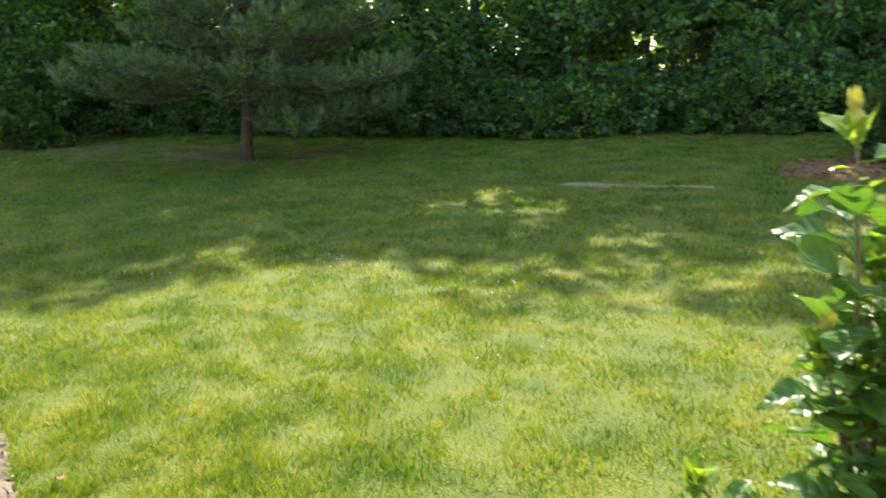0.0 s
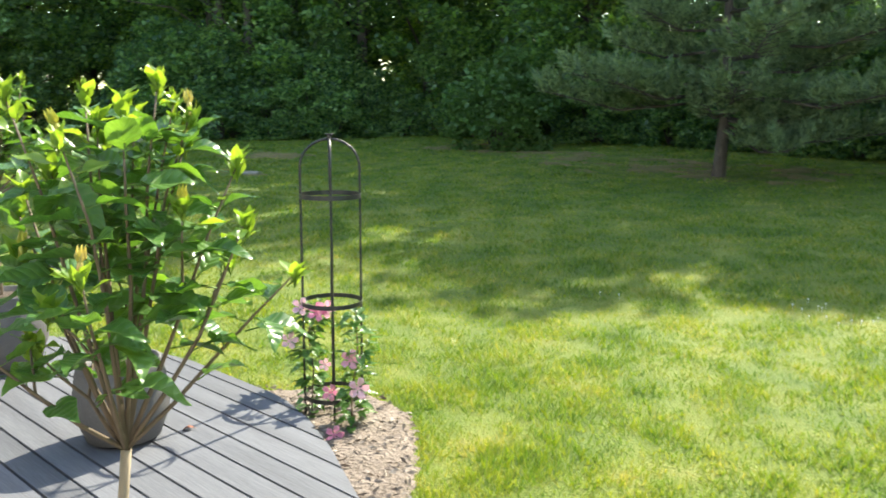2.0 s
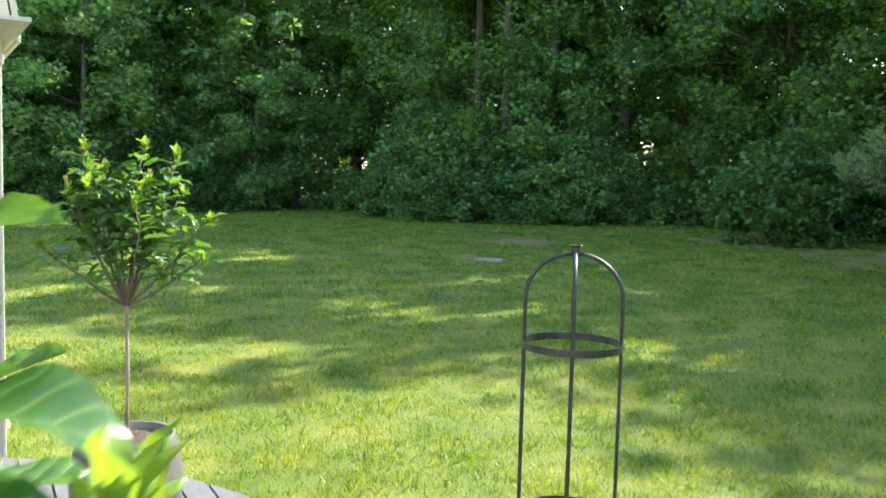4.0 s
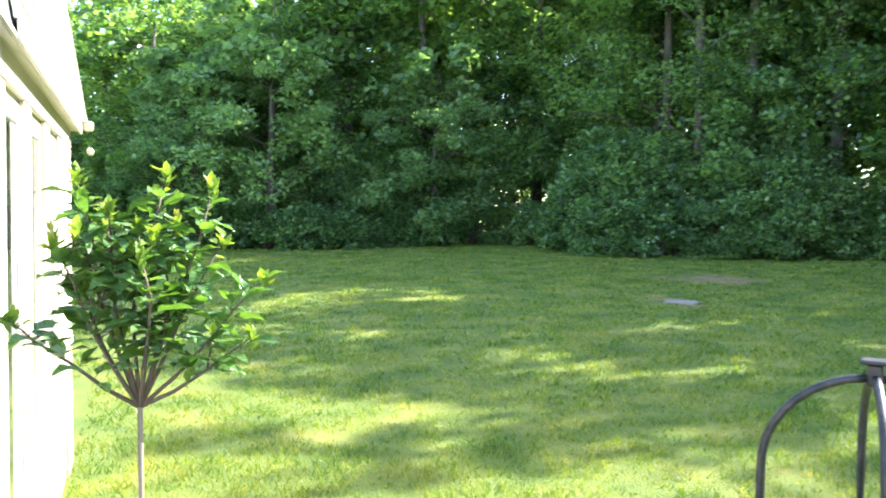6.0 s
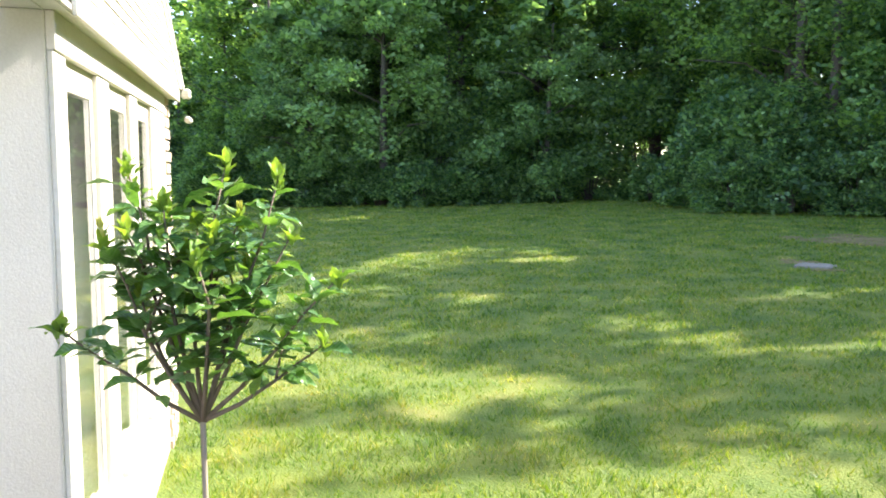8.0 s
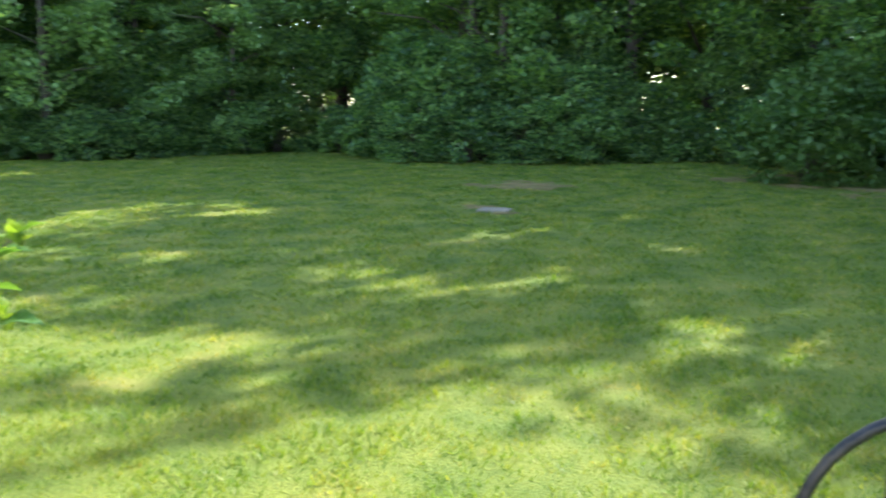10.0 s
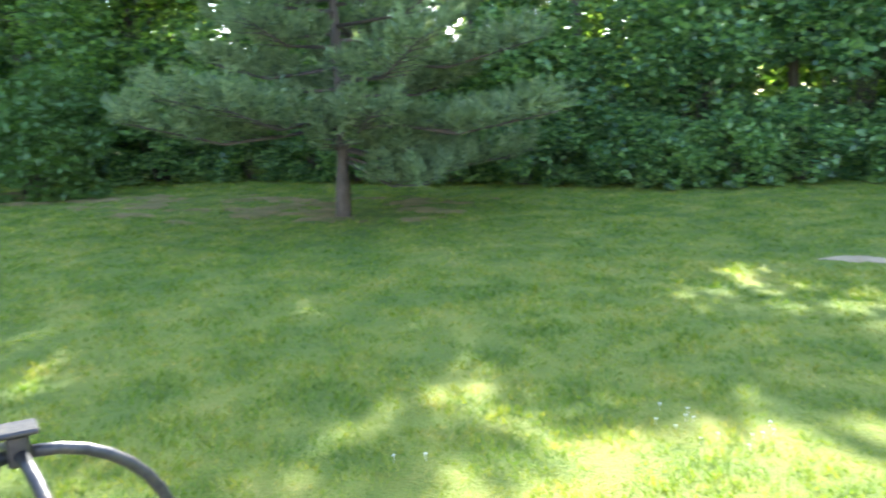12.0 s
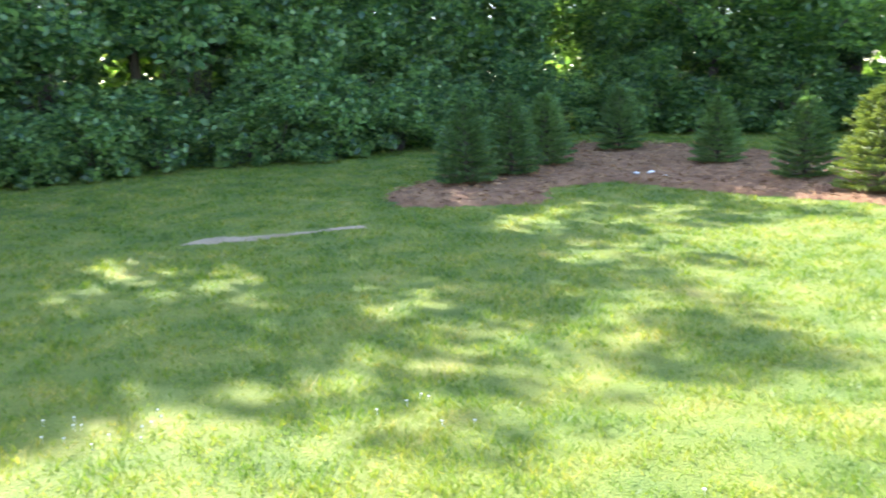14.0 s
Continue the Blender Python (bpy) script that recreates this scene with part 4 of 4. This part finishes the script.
# ---------------------------------------------------------------- trellis with climbing flowers
trellis = tagged(new("garden_obelisk"), "slender black iron garden obelisk with a domed top", "trellis")
TR, SPRING, APEX = 0.158, 1.395, 1.545
TURN = radians(15.4)
for k in range(4):
    a = TURN + k * math.pi / 2 - math.pi / 2 + 0.15
    c, s = math.cos(a), math.sin(a)
    bm = bmesh.new()
    pts = [(TR * c, TR * s, -0.1), (TR * c, TR * s, 0.7), (TR * c, TR * s, SPRING - 0.02)]
    pts += [(TR * math.cos(b) * c, TR * math.cos(b) * s, SPRING + (APEX - SPRING) * math.sin(b)) for b in np.linspace(0.12, 1.5, 9)]
    tube(bm, pts, 0.0070, 8)
    part("leg", bm, IRON, trellis)
for z in (0.14, 0.662, 1.245):
    bm = bmesh.new()
    n = 40
    rings = []
    for rr, zz in ((TR + 0.004, -0.012), (TR + 0.007, -0.012), (TR + 0.007, 0.012), (TR + 0.004, 0.012)):
        rings.append([bm.verts.new((rr * math.cos(b), rr * math.sin(b), z + zz)) for b in (2 * math.pi * k / n for k in range(n))])
    for a, b in zip(rings, rings[1:] + rings[:1]):
        for k in range(n):
            bm.faces.new((a[k], a[(k + 1) % n], b[(k + 1) % n], b[k])).smooth = False
    part("ring", bm, IRON, trellis)
bm = bmesh.new()
box(bm, -0.011, -0.011, APEX - 0.012, 0.011, 0.011, APEX + 0.022, 0.003)
box(bm, -0.02, -0.02, APEX + 0.0225, 0.02, 0.02, APEX + 0.0285, 0.002)
bm.transform(Matrix.Rotation(0.25, 4, "Z"))
part("finial", bm, IRON, trellis)

VINE = [leaf_mesh("leaf", 0.06, 0.034, c, HIBISCUS, 30 + k) for k, c in enumerate((0.2, 0.5))]
bm = bmesh.new()
for k in range(5):
    a = k * 1.2566
    ring = [bm.verts.new((math.cos(a + o) * rr, math.sin(a + o) * rr, zz)) for o, rr, zz in ((-0.2, 0.006, 0), (-0.55, 0.028, 0.014), (-0.2, 0.04, 0.012), (0.25, 0.038, 0.018), (0.55, 0.022, 0.012), (0.2, 0.006, 0))]
    bm.faces.new(ring)
tube(bm, [(0, 0, -0.035), (0, 0, 0.002)], [0.003, 0.008], 6)
flower_mesh = bpy.data.meshes.new("flower")
bm.to_mesh(flower_mesh), bm.free()
flower_mesh.materials.append(PETAL)


def vine(x, y, path, n, flowers, seed, label):
    r = random.Random(seed)
    plant = tagged(new("flowering_vine"), label, "plant", "climbing flowers")
    bm = bmesh.new()
    path = [Vector(p) for p in path]
    tube(bm, path, [0.005] * (len(path) - 1) + [0.002], 5)
    part("stem", bm, TWIG, plant)
    for k in range(n):
        t = (k + r.random()) / n * (len(path) - 1.001)
        i = int(t)
        p = path[i].lerp(path[i + 1], t - i)
        a = r.uniform(0, 6.28)
        d = Vector((math.cos(a), math.sin(a), r.uniform(-0.2, 0.6))).normalized()
        ob = new("leaf", r.choice(VINE))
        ob.parent = plant
        s = r.uniform(1.0, 1.6)
        ob.matrix_basis = Matrix.LocRotScale(p + d * r.uniform(0.015, 0.07), d.to_track_quat("Y", "Z"), (s, s, s))
    for fx, fy, fz, s in flowers:
        ob = new("flower", flower_mesh)
        ob.parent = plant
        d = Vector((0.35 + r.uniform(-0.3, 0.3), -0.9, 0.25 + r.uniform(-0.2, 0.4)))
        ob.matrix_basis = Matrix.LocRotScale((fx, fy, fz), d.to_track_quat("Z", "Y"), (1.3 * s,) * 3)
    plant.matrix_basis = pose(x, y, 0.02)


vine(-0.13, -0.02, [(0, 0, -0.04), (0.02, 0.0, 0.25), (-0.02, 0.02, 0.45), (0.05, 0, 0.62)], 120,
     [(-0.02, -0.06, 0.62, 1.0), (0.08, -0.08, 0.6, 1.1), (0.13, -0.06, 0.62, 1.0), (-0.1, -0.05, 0.42, 1.0), (0.13, -0.1, 0.32, 0.7)], 4, "dark leaved vine with pink flowers on the iron obelisk")
vine(0.17, -0.16, [(0, 0, -0.04), (0.0, 0.0, 0.2), (0.03, 0.02, 0.4), (0.0, 0.08, 0.62)], 100,
     [(0.02, -0.06, 0.39, 1.1), (0.06, -0.06, 0.24, 1.15), (-0.1, -0.05, 0.2, 0.9), (-0.02, -0.2, 0.03, 1.0)], 6, "leafy vine with pink trumpet flowers beside the deck")

# chips in the mulch by the deck
r = np.random.default_rng(5)
cx, cy = r.uniform(-0.7, 1.0, 1500), r.uniform(-1.6, 0.35, 1500)
ok = inside(cx, cy, BED) & ~inside(cx, cy, DECK_OUTLINE)
c = np.column_stack([cx[ok], cy[ok], 0.045 + r.uniform(0, 0.012, ok.sum())])
tagged(placed("mulch_chips", quads("mulch_chips", leaf_quads(c, 0.05, 0.016, 0.0, 0.25, r), CHIP), CHIP), "shredded bark chips strewn over the bed", "mulch", kind="stuff")
cx, cy = r.uniform(10, 20, 9000), r.uniform(-3.4, 6.5, 9000)
ok = inside(cx, cy, STRAW)
c = np.column_stack([cx[ok], cy[ok], gza(cx[ok], cy[ok]) + 0.06 + r.uniform(0, 0.03, ok.sum())])
tagged(placed("pine_straw", quads("pine_straw", leaf_quads(c, 0.11, 0.03, 0.0, 0.2, r), MULCH), MULCH), "reddish shredded mulch strewn over the bed", "mulch", kind="stuff")

# stepping slab in the lawn
bm = bmesh.new()
box(bm, -0.26, -0.22, -0.06, 0.26, 0.22, 0.035, 0.02)
bmesh.ops.subdivide_edges(bm, edges=bm.edges[:], cuts=2)
for q in bm.verts:
    q.co += noise.noise_vector(q.co * 6) * 0.012
slab = tagged(part("stone_slab", bm, STONE), "flat pale grey stone slab lying in the lawn", "stone")
slab.matrix_basis = pose(-6.57, 11.15, gz(-6.57, 11.15), 0, 0, 12)
for k, (x, y, s) in enumerate([(14.3, 3.5, 0.055), (14.5, 3.3, 0.06), (14.15, 2.95, 0.04)]):
    bm = bmesh.new()
    bmesh.ops.create_icosphere(bm, subdivisions=2, radius=s)
    for q in bm.verts:
        q.co += noise.noise_vector(q.co * 9 + Vector((k, 0, 0))) * s * 0.3
        q.co.z *= 0.55
    tagged(part("pale_stone", bm, WHITE), "small whitish stone on the mulch", "stone").matrix_basis = pose(x, y, gz(x, y) + 0.075)

# ---------------------------------------------------------------- grass blades, nearest the deck
n = 900000
r = np.random.default_rng(77)
dist = 0.3 + 30.7 * r.uniform(0, 1, n) ** 1.15
ang = r.uniform(radians(-95), radians(135), n)
gx, gy = 0.5 + dist * np.sin(ang), -1.8 + dist * np.cos(ang)
clump = np.sin(gx * 5.1 + 1.7 * np.sin(gy * 3.3)) * np.sin(gy * 4.7 + 1.9 * np.sin(gx * 2.9))
clump += 0.7 * np.sin(gx * 13.7 + 2.1 * np.sin(gy * 7.3)) * np.sin(gy * 12.1 + 1.7 * np.sin(gx * 9.1))
keep = (clump + r.uniform(-1, 1, n) > -0.6) & ~inside(gx, gy, DECK_OUTLINE) & ~inside(gx, gy, BED) & ~inside(gx, gy, STREAK) & ~inside(gx, gy, STRAW)
for bare in (UNDER_PINE, BARE, SLABSIDE):
    keep &= ~inside(gx, gy, bare) | (r.uniform(0, 1, n) < 0.4)
hx, hy, _ = SHRINK @ Vector((NX, NY, 0))
rel = (gx - hx) * WD.y - (gy - hy) * WD.x
keep &= ~((gx < hx + 0.2) & (rel < 0.03) & (gx > hx - 6))
gx, gy, dist, clump = gx[keep], gy[keep], dist[keep], clump[keep]
c = np.column_stack([gx, gy, gza(gx, gy) - 0.004])
h = r.uniform(0.025, 0.06, len(c)) * (1 + 0.35 * np.clip(clump, -1, 1))
a = r.uniform(0, 6.28, len(c))
w = 0.002 + 0.0006 * dist
lean = r.normal(size=(len(c), 2)) * 0.55
side = np.column_stack([np.cos(a) * w, np.sin(a) * w, 0 * a])
tip = c + np.column_stack([lean[:, 0] * h, lean[:, 1] * h, h])
tagged(placed("grass", quads("grass", np.stack([c - side, c + side, tip], 1), BLADE, 3), BLADE), "short mown grass blades", "grass", kind="stuff")
# fallen leaves
DRY = material("dry_leaf", [(0.22, 0.06, 0.03), (0.34, 0.12, 0.06), (0.42, 0.22, 0.12)], 20, 0.6, 0.3, 60)
dry = leaf_mesh("fallen_leaf", 0.06, 0.04, 0.5, DRY, 3)
for x, y, z, turn in ((1.02, -1.19, 0.05, 30), (-0.37, -0.82, DZ + 0.012, 110)):
    tagged(new("fallen_leaf", dry), "curled reddish brown fallen leaf", "leaf", "fallen leaves").matrix_basis = pose(x, y, z, 8, 10, turn)
# clover heads in the lawn
bm = bmesh.new()
bmesh.ops.create_icosphere(bm, subdivisions=1, radius=0.008)
tube(bm, [(0, 0, -0.045), (0, 0, -0.005)], 0.0015, 3)
clover_mesh = bpy.data.meshes.new("clover")
bm.to_mesh(clover_mesh), bm.free()
clover_mesh.materials.append(WHITE)
rr = random.Random(12)
for cx, cy, k in ((3.0, 3.35, 6), (3.1, 2.9, 7), (1.3, 3.5, 2), (4.15, 1.7, 4), (3.6, -0.2, 3), (4.2, 1.25, 2)):
    for _ in range(k):
        x, y = cx + rr.gauss(0, 0.13), cy + rr.gauss(0, 0.13)
        tagged(new("clover_flower", clover_mesh), "small white clover head in the grass", "flower", "clover heads").matrix_basis = pose(x, y, gz(x, y) + 0.045, rr.uniform(-20, 20))
